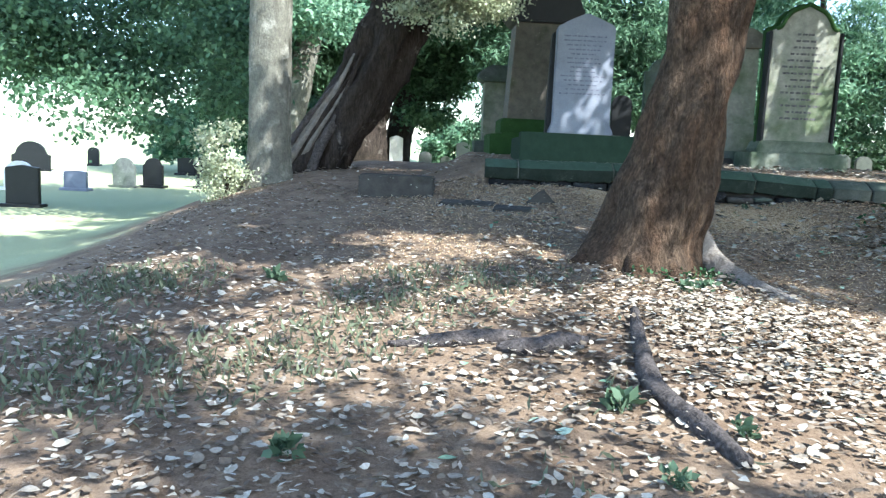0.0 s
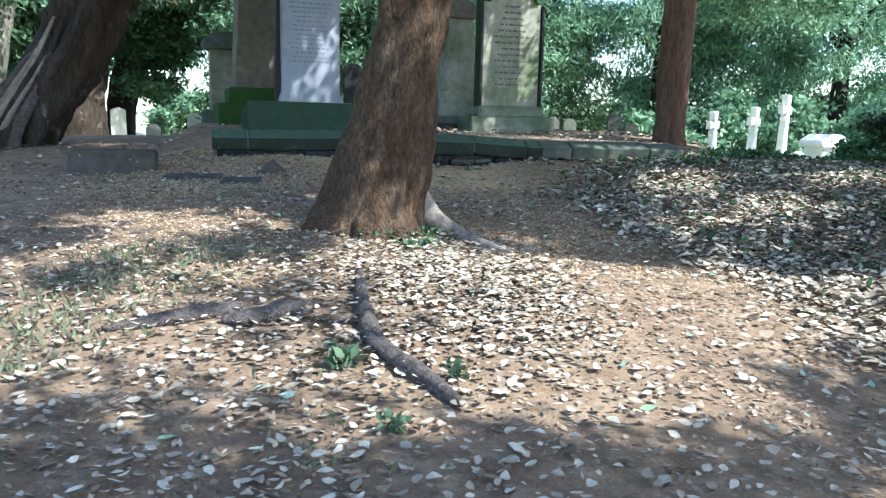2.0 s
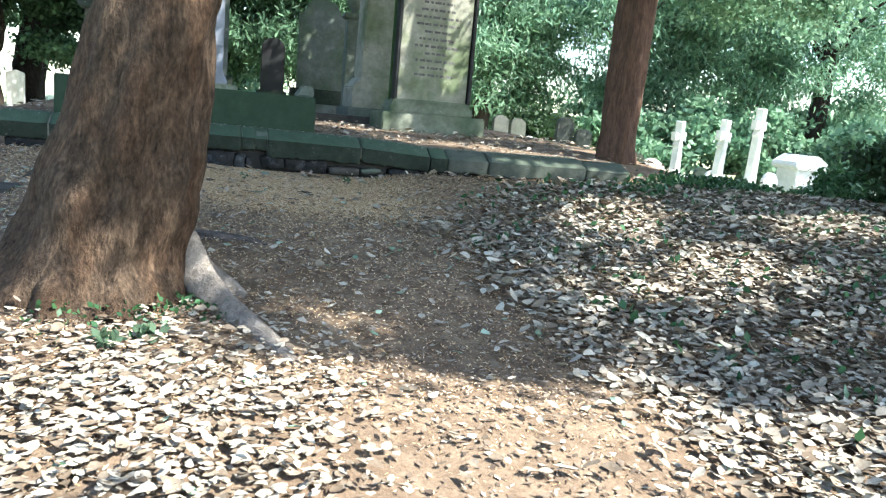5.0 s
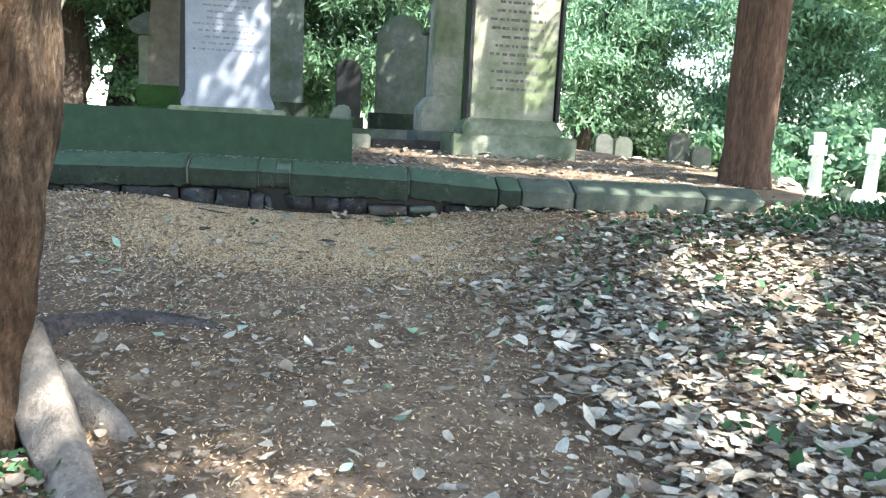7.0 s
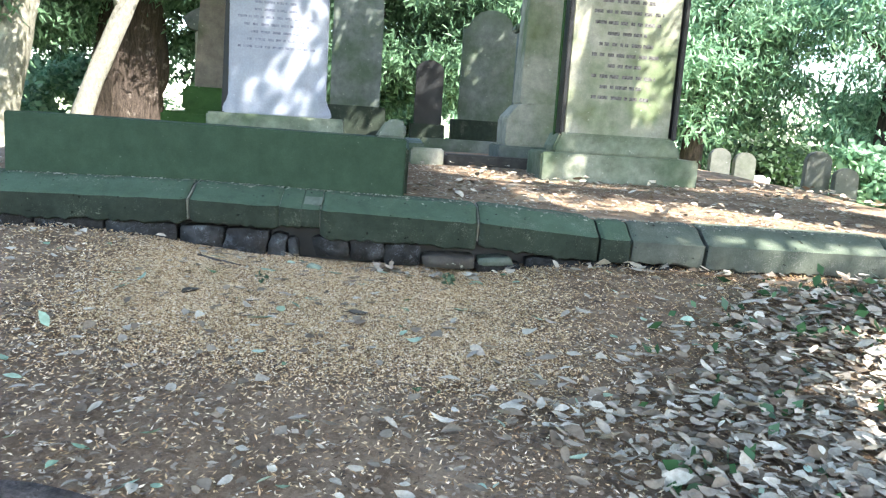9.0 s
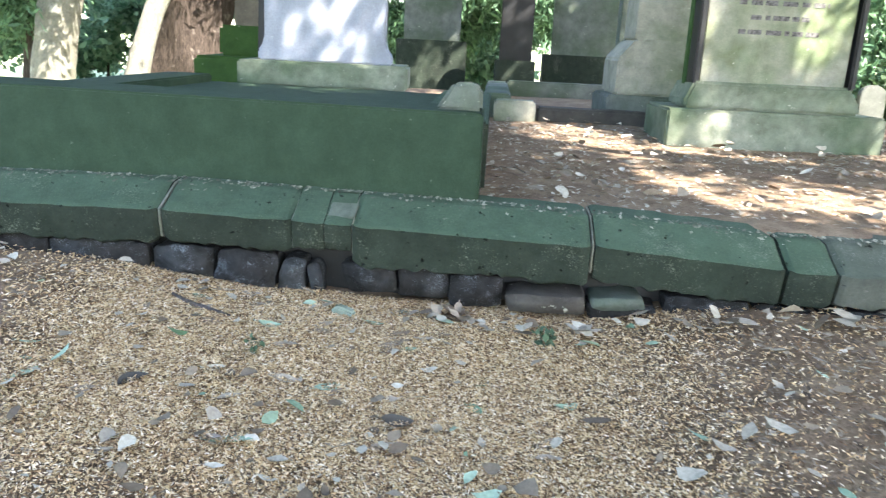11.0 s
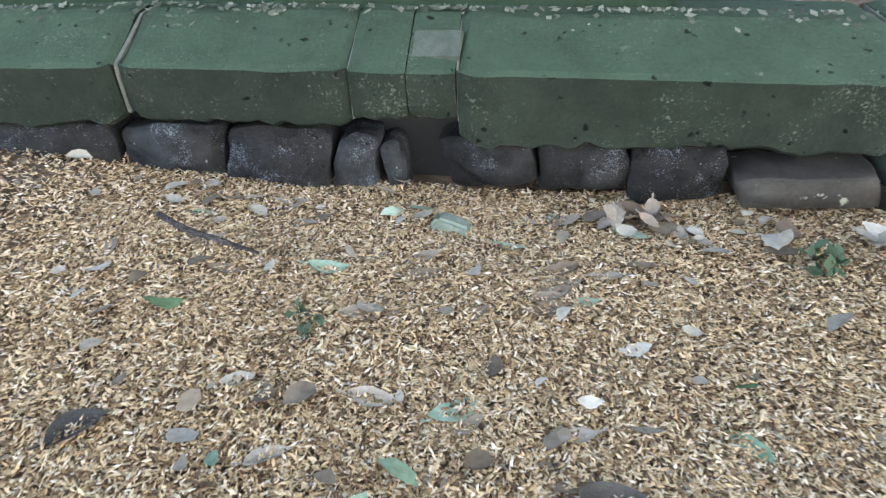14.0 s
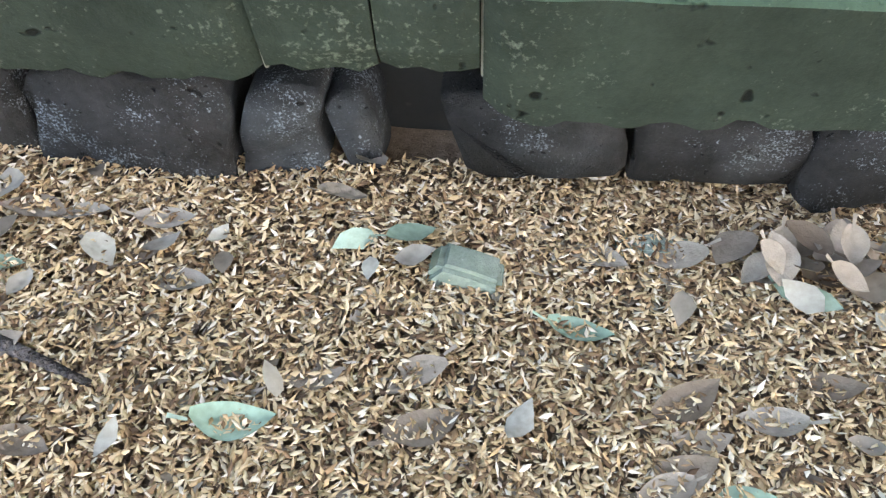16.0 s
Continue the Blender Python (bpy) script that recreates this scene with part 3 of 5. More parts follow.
part("backing", prism([(-0.60, 0.2), (0.50, 0.2), (0.50, 2.0), (0.0, 2.2), (-0.56, 1.93)], 0.16, 0.012, 0.165, 0.002, 3), M_DARK, white, "dark stone backing slab")
bars(white_stone, [(1.86 - 0.075 * i, rng.uniform(0.45, 0.8)) for i in range(14)], -0.02, 0, -0.003, M_LETTER_PALE, rng, high=0.024)

ped = thing("pedestal_monument", pose(-2.05, 5.1, -0.05, 0, 0, 4), "large brown sandstone pedestal monument with mossy steps", "monument")
part("lower_step", block(-0.95, 0.95, -0.75, 0.75, 0.0, 0.48, 0.03, 0.01, 1, 2), M_MOSSY, ped, "moss-covered lower step")
part("upper_step", block(-0.74, 0.74, -0.58, 0.58, 0.48, 0.78, 0.03, 0.01, 2, 2), M_MOSSY, ped, "bright moss-covered upper step")
part("shaft", prism([(-0.62, 0.78), (0.62, 0.78), (0.56, 2.60), (-0.52, 2.60)], 0.95, 0.015, -0.46, 0.004, 3, 3), M_SAND, ped)
part("cornice", prism([(-0.56, 2.60), (0.60, 2.60), (0.72, 2.72), (0.76, 2.84), (0.70, 2.90), (0.55, 3.3), (-0.5, 3.3), (-0.66, 2.90), (-0.72, 2.84), (-0.68, 2.72)], 1.15, 0.02, -0.58, 0.006, 4), M_DARK, ped, "blackened moulded cornice")

ped2 = thing("pedestal_monument", pose(-2.78, 6.6, -0.2, 0, 0, 4), "weathered pale sandstone pedestal with a moulded cap", "monument")
part("base", block(-0.50, 0.50, -0.45, 0.45, 0.0, 0.5, 0.02, 0.006, 1, 2), M_GREY, ped2)
part("shaft", block(-0.33, 0.33, -0.3, 0.3, 0.5, 1.75, 0.015, 0.004, 2, 3), M_TABLET, ped2)
part("cap", prism([(-0.36, 1.75), (0.36, 1.75), (0.47, 1.84), (0.45, 1.95), (0.2, 2.1), (-0.2, 2.1), (-0.45, 1.95), (-0.47, 1.84)], 0.8, 0.02, -0.4, 0.005, 3), M_GREY, ped2)

low = thing("plot_edging", pose(0, 0, 0), "low mossy stone edging of an older grave plot", "grave edging")
# a pale and a dark stone put sun and shade into the edging's colour
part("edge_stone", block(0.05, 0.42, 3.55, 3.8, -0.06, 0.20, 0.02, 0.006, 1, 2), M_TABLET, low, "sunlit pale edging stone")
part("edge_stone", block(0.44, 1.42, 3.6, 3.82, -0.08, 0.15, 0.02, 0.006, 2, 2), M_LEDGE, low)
part("edge_stone", block(-0.05, 0.2, 3.8, 6.4, -0.06, 0.24, 0.02, 0.006, 3, 2), M_GREY, low)
part("edge_stone", block(0.2, 2.6, 6.2, 6.45, -0.06, 0.26, 0.02, 0.006, 4, 2), M_GREY, low)

tab = thing("tablet_monument", pose(2.145, 2.57, -0.10, 0, 0, 1.5), "tall pale sandstone memorial tablet with a scrolled top and lettering", "monument")
part("base", block(-0.80, 0.83, 0.0, 0.75, -0.05, 0.375, 0.02, 0.006, 1, 3), M_TAB_BASE, tab, "stained sandstone base block")
part("upper_base", prism([(-0.66, 0.375), (0.66, 0.375), (0.66, 0.44), (0.56, 0.58), (-0.60, 0.58), (-0.66, 0.44)], 0.5, 0.02, 0.10, 0.005, 2), M_TAB_BASE, tab, "mossy sloped footing of the tablet")
TAB_OUT = [(-0.56, 0.56), (0.54, 0.56), (0.55, 2.37), (0.50, 2.40), (0.44, 2.40), (0.39, 2.46), (0.36, 2.56), (0.29, 2.64), (0.18, 2.70), (0.05, 2.78), (-0.06, 2.78), (-0.19, 2.70), (-0.30, 2.63),
           (-0.37, 2.55), (-0.40, 2.46), (-0.45, 2.40), (-0.51, 2.39), (-0.56, 2.36)]
tablet = part("tablet", prism(TAB_OUT, 0.15, 0.012, 0.16, 0.002, 3), M_TABLET, tab)
part("frame", prism([(x * 1.10, z + (0.06 if z > 2 else -0.03)) for x, z in TAB_OUT], 0.12, 0.015, 0.315, 0.002, 4), M_MOSSY, tab, "dark stained moulding behind the tablet")
for s in (-1, 1):
    vs, fs = tube(spline([(s * 0.50, 0.15, 2.40), (s * 0.43, 0.14, 2.43), (s * 0.37, 0.14, 2.55), (s * 0.27, 0.14, 2.67), (s * 0.13, 0.14, 2.74), (0, 0.14, 2.80)], 20), [0.035] * 20, 8)
    ob = new("scroll", mesh_of("scroll", vs, fs, M_MOSSY, True))
    ob.parent = tab
for s in (-1, 1):
    part("side_moulding", block(s * 0.585 - 0.025, s * 0.585 + 0.025, 0.13, 0.32, 0.56, 2.36, 0.012, 0.002, s, 2), M_DARK, tab, "dark narrow side moulding")
bars(tablet, [(2.30 - 0.105 * i, rng.uniform(0.3, 0.72)) for i in range(14)], 0, 0, 0.156, M_LETTER, rng, high=0.034)

col = thing("pillar_monument", pose(1.55, 4.25, -0.02, 0, 0, 2), "square sandstone pillar with a heavy moulded cap", "monument")
part("base", block(-0.50, 0.42, -0.42, 0.42, 0.0, 0.30, 0.02, 0.006, 1, 2), M_GREY, col)
part("plinth", prism([(-0.42, 0.30), (0.36, 0.30), (0.36, 0.62), (0.30, 0.80), (-0.27, 0.80), (-0.42, 0.62)], 0.72, 0.02, -0.36, 0.005, 2), M_TABLET, col)
part("shaft", prism([(-0.27, 0.80), (0.29, 0.80), (0.27, 2.15), (-0.24, 2.15)], 0.54, 0.012, -0.27, 0.003, 3, 2), M_TABLET, col)
part("cap", prism([(-0.26, 2.15), (0.28, 2.15), (0.36, 2.22), (0.40, 2.30), (0.36, 2.36), (0.10, 2.50), (-0.10, 2.50), (-0.36, 2.36), (-0.40, 2.30), (-0.36, 2.22)], 0.74, 0.015, -0.37, 0.004, 4), M_SAND, col, "dark moulded cap")


def rounded(w, h, rise, n=10):
    """Outline of a stone with a round head."""
    return [(-w / 2, 0), (w / 2, 0), *[(w / 2 * math.cos(a), h - rise + rise * math.sin(a)) for a in np.linspace(0, math.pi, n)]]


def shouldered(w, h, n=8):
    s = w * 0.34
    return [(-w / 2, 0), (w / 2, 0), (w / 2, h - s), (w * 0.42, h - s), *[(w * 0.40 * math.cos(a), h - s + s * math.sin(a)) for a in np.linspace(0.15, math.pi - 0.15, n)], (-w * 0.42, h - s), (-w / 2, h - s)]


def headstone(x, y, z, w, h, mat, label, outline="round", yaw=0.0, lean=0.0, base=0.08, base_mat=None, thick=0.11, group=""):
    ob = thing("headstone", pose(x, y, z, lean, 0, yaw), label, "headstone", group)
    if base:
        part("base", block(-w * 0.62, w * 0.62, -thick * 0.9, thick * 1.9, -0.15, base, 0.015, 0.004, x, 1), base_mat or mat, ob)
    prof = rounded(w, h, w * 0.42) if outline == "round" else shouldered(w, h) if outline == "shoulder" else [(-w / 2, 0), (w / 2, 0), (w / 2, h * 0.93), (0, h), (-w / 2, h * 0.93)]
    part("stone", prism([(a, b + (base - 0.01 if base else -0.15)) for a, b in prof], thick, 0.012, 0.0, 0.002, y), mat, ob)
    return ob


headstone(0.34, 9.0, -0.05, 0.50, 1.14, M_DARK, "small black round-headed headstone on a mossy base", "round", 2, 0, 0.5, M_KERB)
headstone(1.42, 9.3, -0.05, 1.02, 2.0, M_GREY, "tall grey weathered headstone with shoulders", "shoulder", 2, 0, 0.62, M_KERB, 0.16)
headstone(-1.05, 10.0, -0.1, 0.95, 2.35, M_GREY, "tall green-grey headstone with a pointed top", "point", 3, 0, 0.8, M_KERB, 0.16)

urn = thing("urn_pillar", pose(1.95, 8.4, -0.1), "slim grey stone pillar topped by a small urn", "monument")
part("shaft", block(-0.16, 0.16, -0.16, 0.16, 0.0, 2.2, 0.012, 0.003, 1, 2), M_GREY, urn)
part("cap", block(-0.24, 0.24, -0.24, 0.24, 2.2, 2.32, 0.03, 0.003, 2), M_GREY, urn)
_vs, _fs = tube([(0, 0, z) for z in (2.32, 2.38, 2.44, 2.56, 2.66, 2.70, 2.78)], [0.09, 0.06, 0.12, 0.18, 0.14, 0.08, 0.03], 14)
_o = new("urn", mesh_of("urn", _vs, _fs, M_GREY, True))
_o.parent = urn

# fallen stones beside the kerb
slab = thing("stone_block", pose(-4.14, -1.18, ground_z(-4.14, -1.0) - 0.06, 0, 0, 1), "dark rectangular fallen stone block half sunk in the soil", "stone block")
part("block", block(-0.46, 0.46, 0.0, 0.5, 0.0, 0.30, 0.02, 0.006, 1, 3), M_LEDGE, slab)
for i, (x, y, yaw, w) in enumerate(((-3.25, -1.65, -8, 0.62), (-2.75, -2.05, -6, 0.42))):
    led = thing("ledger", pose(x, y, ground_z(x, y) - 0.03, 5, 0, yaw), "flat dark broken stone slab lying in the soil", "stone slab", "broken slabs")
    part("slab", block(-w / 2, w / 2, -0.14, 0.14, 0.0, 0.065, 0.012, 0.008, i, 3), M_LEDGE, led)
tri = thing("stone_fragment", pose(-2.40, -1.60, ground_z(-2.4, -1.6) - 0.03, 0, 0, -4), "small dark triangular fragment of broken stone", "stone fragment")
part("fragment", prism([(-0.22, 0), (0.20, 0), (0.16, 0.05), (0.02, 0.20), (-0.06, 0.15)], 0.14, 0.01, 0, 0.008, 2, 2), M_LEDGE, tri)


# ---- trees ----
def trunk_part(tree, pts, radii, mat, name="trunk", sides=24, flute=0.35, seed=0, n=26, wob=0.12):
    P = spline(pts, n)
    R = np.interp(np.linspace(0, len(radii) - 1, n), range(len(radii)), radii)
    vs, fs = tube(P, R, sides, flute, seed, True, wob)
    ob = new(name, mesh_of(name, vs, fs, mat, True))
    ob.parent = tree
    return P


def crown_part(tree, clumps, leaves, size, mat, seed, spread=0.35, per=9, name="crown", droop=0.4, shape="leaf", gaps=False):
    """A crown: leaves in sprays about points that are strewn through the clumps (x, y, z, rx, ry, rz)."""
    rng = np.random.default_rng(seed)
    C = np.array(clumps, float)
    vol = (C[:, 3] * C[:, 4] * C[:, 5]) ** 0.66
    n = max(4, leaves // (per * 8))
    pick = rng.choice(len(C), n, p=vol / vol.sum())
    d = rng.normal(0, 1, (n, 3))
    d /= np.linalg.norm(d, axis=1, keepdims=True)
    c = C[pick, :3] + d * C[pick, 3:] * rng.uniform(0.35, 1.0, (n, 1)) ** 0.6
    if gaps:
        gx, gy = c[:, 0] - 0.706 * (c[:, 2] + 0.6), c[:, 1] + 0.588 * (c[:, 2] + 0.6)
        c = c[np.all([(gx - a) ** 2 + (gy - b) ** 2 > (r + 0.18) ** 2 for a, b, r in SUN_SPOTS], axis=0)]
    v, f = leaf_cloud(rng, c, np.array([spread, spread, spread * 0.55]), leaves, size, droop, shape)
    return quads(name, v, f, mat, tree)


def limbs(tree, start, ends, r, mat, seed):
    for k, e in enumerate(ends):
        s = Vector(start)
        e = Vector(e)
        m = (s + e) / 2 + Vector((0, 0, 0.12 * (e - s).length))
        trunk_part(tree, [s, m, e], [r, r * 0.6, r * 0.15], mat, "limb", 8, 0.2, seed + k, 10, 0.1)


def blob(c, r, n, seed, flat=0.6):
    """n clumps strewn about c in an uneven ellipsoid."""
    g = np.random.default_rng(seed)
    out = []
    for _ in range(n):
        d = g.normal(0, 1, 3)
        d /= np.linalg.norm(d)
        k = g.uniform(0.3, 1.0)
        s = g.uniform(0.22, 0.42)
        out.append((c[0] + d[0] * r[0] * k, c[1] + d[1] * r[1] * k, c[2] + d[2] * r[2] * k, r[0] * s, r[1] * s, r[2] * s * flat))
    return out


def tree(x, y, label, category="tree", z=None):
    return thing("tree", pose(0, 0, 0), label, category)


# the near tree on the slope, with flared foot and roots
main = tree(0, 0, "thick brown-barked tree with a flared foot and exposed roots")
gz = ground_z(-1.72, -4.15)
trunk_part(main, [(-1.80, -4.15, gz - 0.25), (-1.77, -4.15, gz + 0.05), (-1.73, -4.15, gz + 0.28), (-1.60, -4.15, gz + 0.65), (-1.50, -4.15, gz + 1.2), (-1.38, -4.15, gz + 2.0), (-1.2, -4.1, gz + 4.2), (-1.0, -4.0, gz + 7.5)],
           [0.58, 0.475, 0.42, 0.37, 0.335, 0.312, 0.27, 0.16], M_BARK, flute=0.26, seed=2, n=48, sides=40, wob=0.10)
for k, (pts, r) in enumerate((
        ([(-1.36, -4.05, gz + 0.30), (-1.25, -4.15, gz + 0.10), (-1.14, -4.32, gz + 0.0), (-1.04, -4.50, gz - 0.05), (-0.92, -4.75, gz - 0.09), (-0.82, -5.0, gz - 0.13), (-0.66, -5.36, gz - 0.22)], [0.12, 0.10, 0.085, 0.07, 0.055, 0.042, 0.012]),
        ([(-1.26, -4.0, gz + 0.10), (-1.10, -4.05, gz + 0.0), (-0.95, -4.15, gz - 0.07)], [0.10, 0.075, 0.03]),
        ([(-1.85, -4.45, gz + 0.14), (-1.90, -4.66, gz - 0.04), (-1.92, -4.85, gz - 0.18)], [0.12, 0.08, 0.03]),
        ([(-1.62, -4.45, gz + 0.12), (-1.60, -4.66, gz - 0.05), (-1.58, -4.84, gz - 0.18)], [0.12, 0.08, 0.03]),
        ([(-2.05, -4.2, gz + 0.10), (-2.28, -4.3, gz - 0.02), (-2.5, -4.4, gz - 0.12)], [0.12, 0.08, 0.03]),
        ([(x, y, ground_z(x, y) + h) for x, y, h in ((-1.60, -3.75, 0.04), (-1.50, -3.25, -0.02), (-1.28, -3.06, -0.035), (-1.05, -3.02, -0.04), (-0.85, -3.04, -0.04), (-0.60, -3.12, -0.055))], [0.10, 0.095, 0.09, 0.08, 0.06, 0.03]))):
    # the first two roots get the paler, sunlit tone
    trunk_part(main, pts, r, M_ROOT if k in (0, 1) else M_LOG if k == 5 else M_BARK, "root", 10, 0.3, k, 16, 0.2)

left_tree = tree(0, 0, "smooth grey-barked tree with a sunlit mottled trunk")
trunk_part(left_tree, [(-6.1, 0.25, -0.9), (-6.1, 0.25, -0.5), (-6.09, 0.25, -0.2), (-6.08, 0.25, 0.8), (-6.08, 0.25, 2.0), (-6.0, 0.3, 5.0), (-5.9, 0.4, 9.0)], [0.46, 0.37, 0.31, 0.285, 0.28, 0.22, 0.12], M_BARK_G, flute=0.12, seed=4, n=34, sides=26, wob=0.05)

yew = tree(0, 0, "old leaning yew with a dark fluted trunk and pale dead strands")
trunk_part(yew, [(-6.1, 2.8, -0.7), (-5.95, 2.8, -0.3), (-5.65, 2.8, 0.3), (-5.2, 2.8, 1.0), (-4.85, 2.8, 1.8), (-4.5, 2.8, 2.6), (-4.0, 2.9, 4.2), (-3.6, 3.0, 6.0)], [0.72, 0.58, 0.50, 0.46, 0.46, 0.48, 0.34, 0.15], M_BARK_D, flute=0.6, seed=7, n=40, sides=36, wob=0.15)
for k in range(7):
    u = k / 6
    r = 0.075 - 0.025 * ((k * 5) % 3) / 2
    trunk_part(yew, [(-6.75 + 0.75 * u, 2.32 + 0.02 * (k % 3), -0.62), (-6.35 + 0.55 * u, 2.24 + 0.03 * (k % 2), 0.0), (-5.80 + 0.40 * u, 2.28, 0.75), (-5.35 + 0.25 * u, 2.36, 1.35 + 0.12 * (k % 3))],
               [r * 1.5, r, r * 0.75, r * 0.3], M_ROOT if k in (1, 2, 4) else M_LOG if k % 2 == 0 else M_BARK_D, "dead_strand", 10, 0.6, k, 20, 0.35)
limbs(yew, (-4.6, 2.8, 2.4), [(-6.8, 2.2, 3.0), (-3.0, 2.4, 3.6), (-5.4, 1.2, 4.2), (-3.2, 4.5, 3.4)], 0.2, M_BARK_D, 3)

right_tree = tree(0, 0, "straight red-brown barked yew tree at the kerb corner")
trunk_part(right_tree, [(4.22, 0.75, -0.6), (4.22, 0.75, -0.25), (4.22, 0.75, 0.1), (4.24, 0.75, 0.8), (4.28, 0.75, 2.0), (4.32, 0.8, 4.2), (4.4, 0.9, 7.5)], [0.38, 0.30, 0.245, 0.225, 0.235, 0.2, 0.1], M_BARK_R, flute=0.4, seed=9, n=34, sides=26, wob=0.08)
limbs(right_tree, (4.28, 0.75, 2.1), [(5.6, 0.6, 2.35), (6.8, 0.9, 2.75), (3.2, 1.6, 3.4), (4.5, -0.8, 3.6)], 0.07, M_BARK_R, 5)

pale_tree = tree(0, 0, "leaning pale-barked tree among dark yews")
trunk_part(pale_tree, [(-7.55, 12.5, -1.0), (-7.2, 12.6, 0.4), (-6.6, 12.8, 2.0), (-5.87, 13.07, 4.0), (-5.5, 13.2, 6.0), (-5.4, 13.3, 8.0)], [0.28, 0.22, 0.20, 0.19, 0.15, 0.06], M_BARK_W, flute=0.2, seed=3)
limbs(pale_tree, (-6.45, 12.85, 2.4), [(-7.4, 12.6, 5.0)], 0.13, M_BARK_W, 5)
thin_tree = tree(0, 0, "slender grey-barked tree at the edge of the yews")
trunk_part(thin_tree, [(-8.9, 11.9, -1.2), (-8.7, 12.0, 0.4), (-8.1, 12.2, 3.6), (-7.7, 12.3, 6.5)], [0.46, 0.38, 0.33, 0.2], M_BARK_G, flute=0.12, seed=5)
dark_tree = tree(0, 0, "dark thick-trunked yew in deep shade")
trunk_part(dark_tree, [(-7.0, 14.8, -1.0), (-7.0, 14.8, 0.6), (-6.9, 14.8, 3.0), (-6.8, 14.8, 6.5)], [0.95, 0.75, 0.70, 0.45], M_BARK_D, flute=0.5, seed=6)
dark_tree2 = tree(0, 0, "dark forked yew trunk beneath a low canopy")
trunk_part(dark_tree2, [(-6.2, 18.5, -1.0), (-6.1, 18.5, 0.6), (-5.6, 18.5, 2.4), (-4.4, 18.5, 4.6)], [0.55, 0.42, 0.46, 0.34], M_BARK_D, flute=0.5, seed=8)
limbs(dark_tree2, (-5.8, 18.5, 1.6), [(-7.4, 18.3, 4.4), (-3.8, 18.0, 4.0)], 0.3, M_BARK_D, 9)

# unseen trees added for shade, to the right of the walk and behind it
dark_right = tree(0, 0, "unseen massive dark-trunked yew added for shade by the ivy bank")
trunk_part(dark_right, [(8.9, -3.4, -1.2), (8.9, -3.4, -0.4), (8.85, -3.4, 0.6), (8.7, -3.3, 2.0), (8.0, -2.8, 5.0), (6.8, -2.6, 8.0)], [0.85, 0.62, 0.52, 0.48, 0.36, 0.15], M_BARK_D, flute=0.5, seed=13)
south_tree = tree(0, 0, "unseen tall broad yew added to shade the foot of the slope")
trunk_part(south_tree, [(8.6, -16.0, -2.4), (8.6, -16.0, -0.8), (8.4, -15.8, 2.0), (7.4, -15.2, 5.0), (5.5, -14.0, 8.5)], [0.7, 0.5, 0.42, 0.34, 0.14], M_BARK, flute=0.4, seed=14)
limbs(south_tree, (7.5, -15.2, 4.8), [(3.0, -14.0, 7.0), (7.5, -11.5, 7.0)], 0.12, M_BARK, 21)
limbs(dark_right, (8.1, -2.9, 4.6), [(4.0, -5.0, 7.0), (9.0, -5.0, 7.4), (4.6, -1.4, 7.2)], 0.16, M_BARK_D, 22)
limbs(main, (-1.15, -4.08, 4.4), [(1.4, -5.2, 6.8), (-2.6, -5.0, 6.9), (-0.2, -2.4, 7.2)], 0.09, M_BARK, 23)

# crowns over the walk: leaf sprays added unseen for shade, gaps placed for sun
SLANT = Vector((SUN_DIR.x / SUN_DIR.z, SUN_DIR.y / SUN_DIR.z))
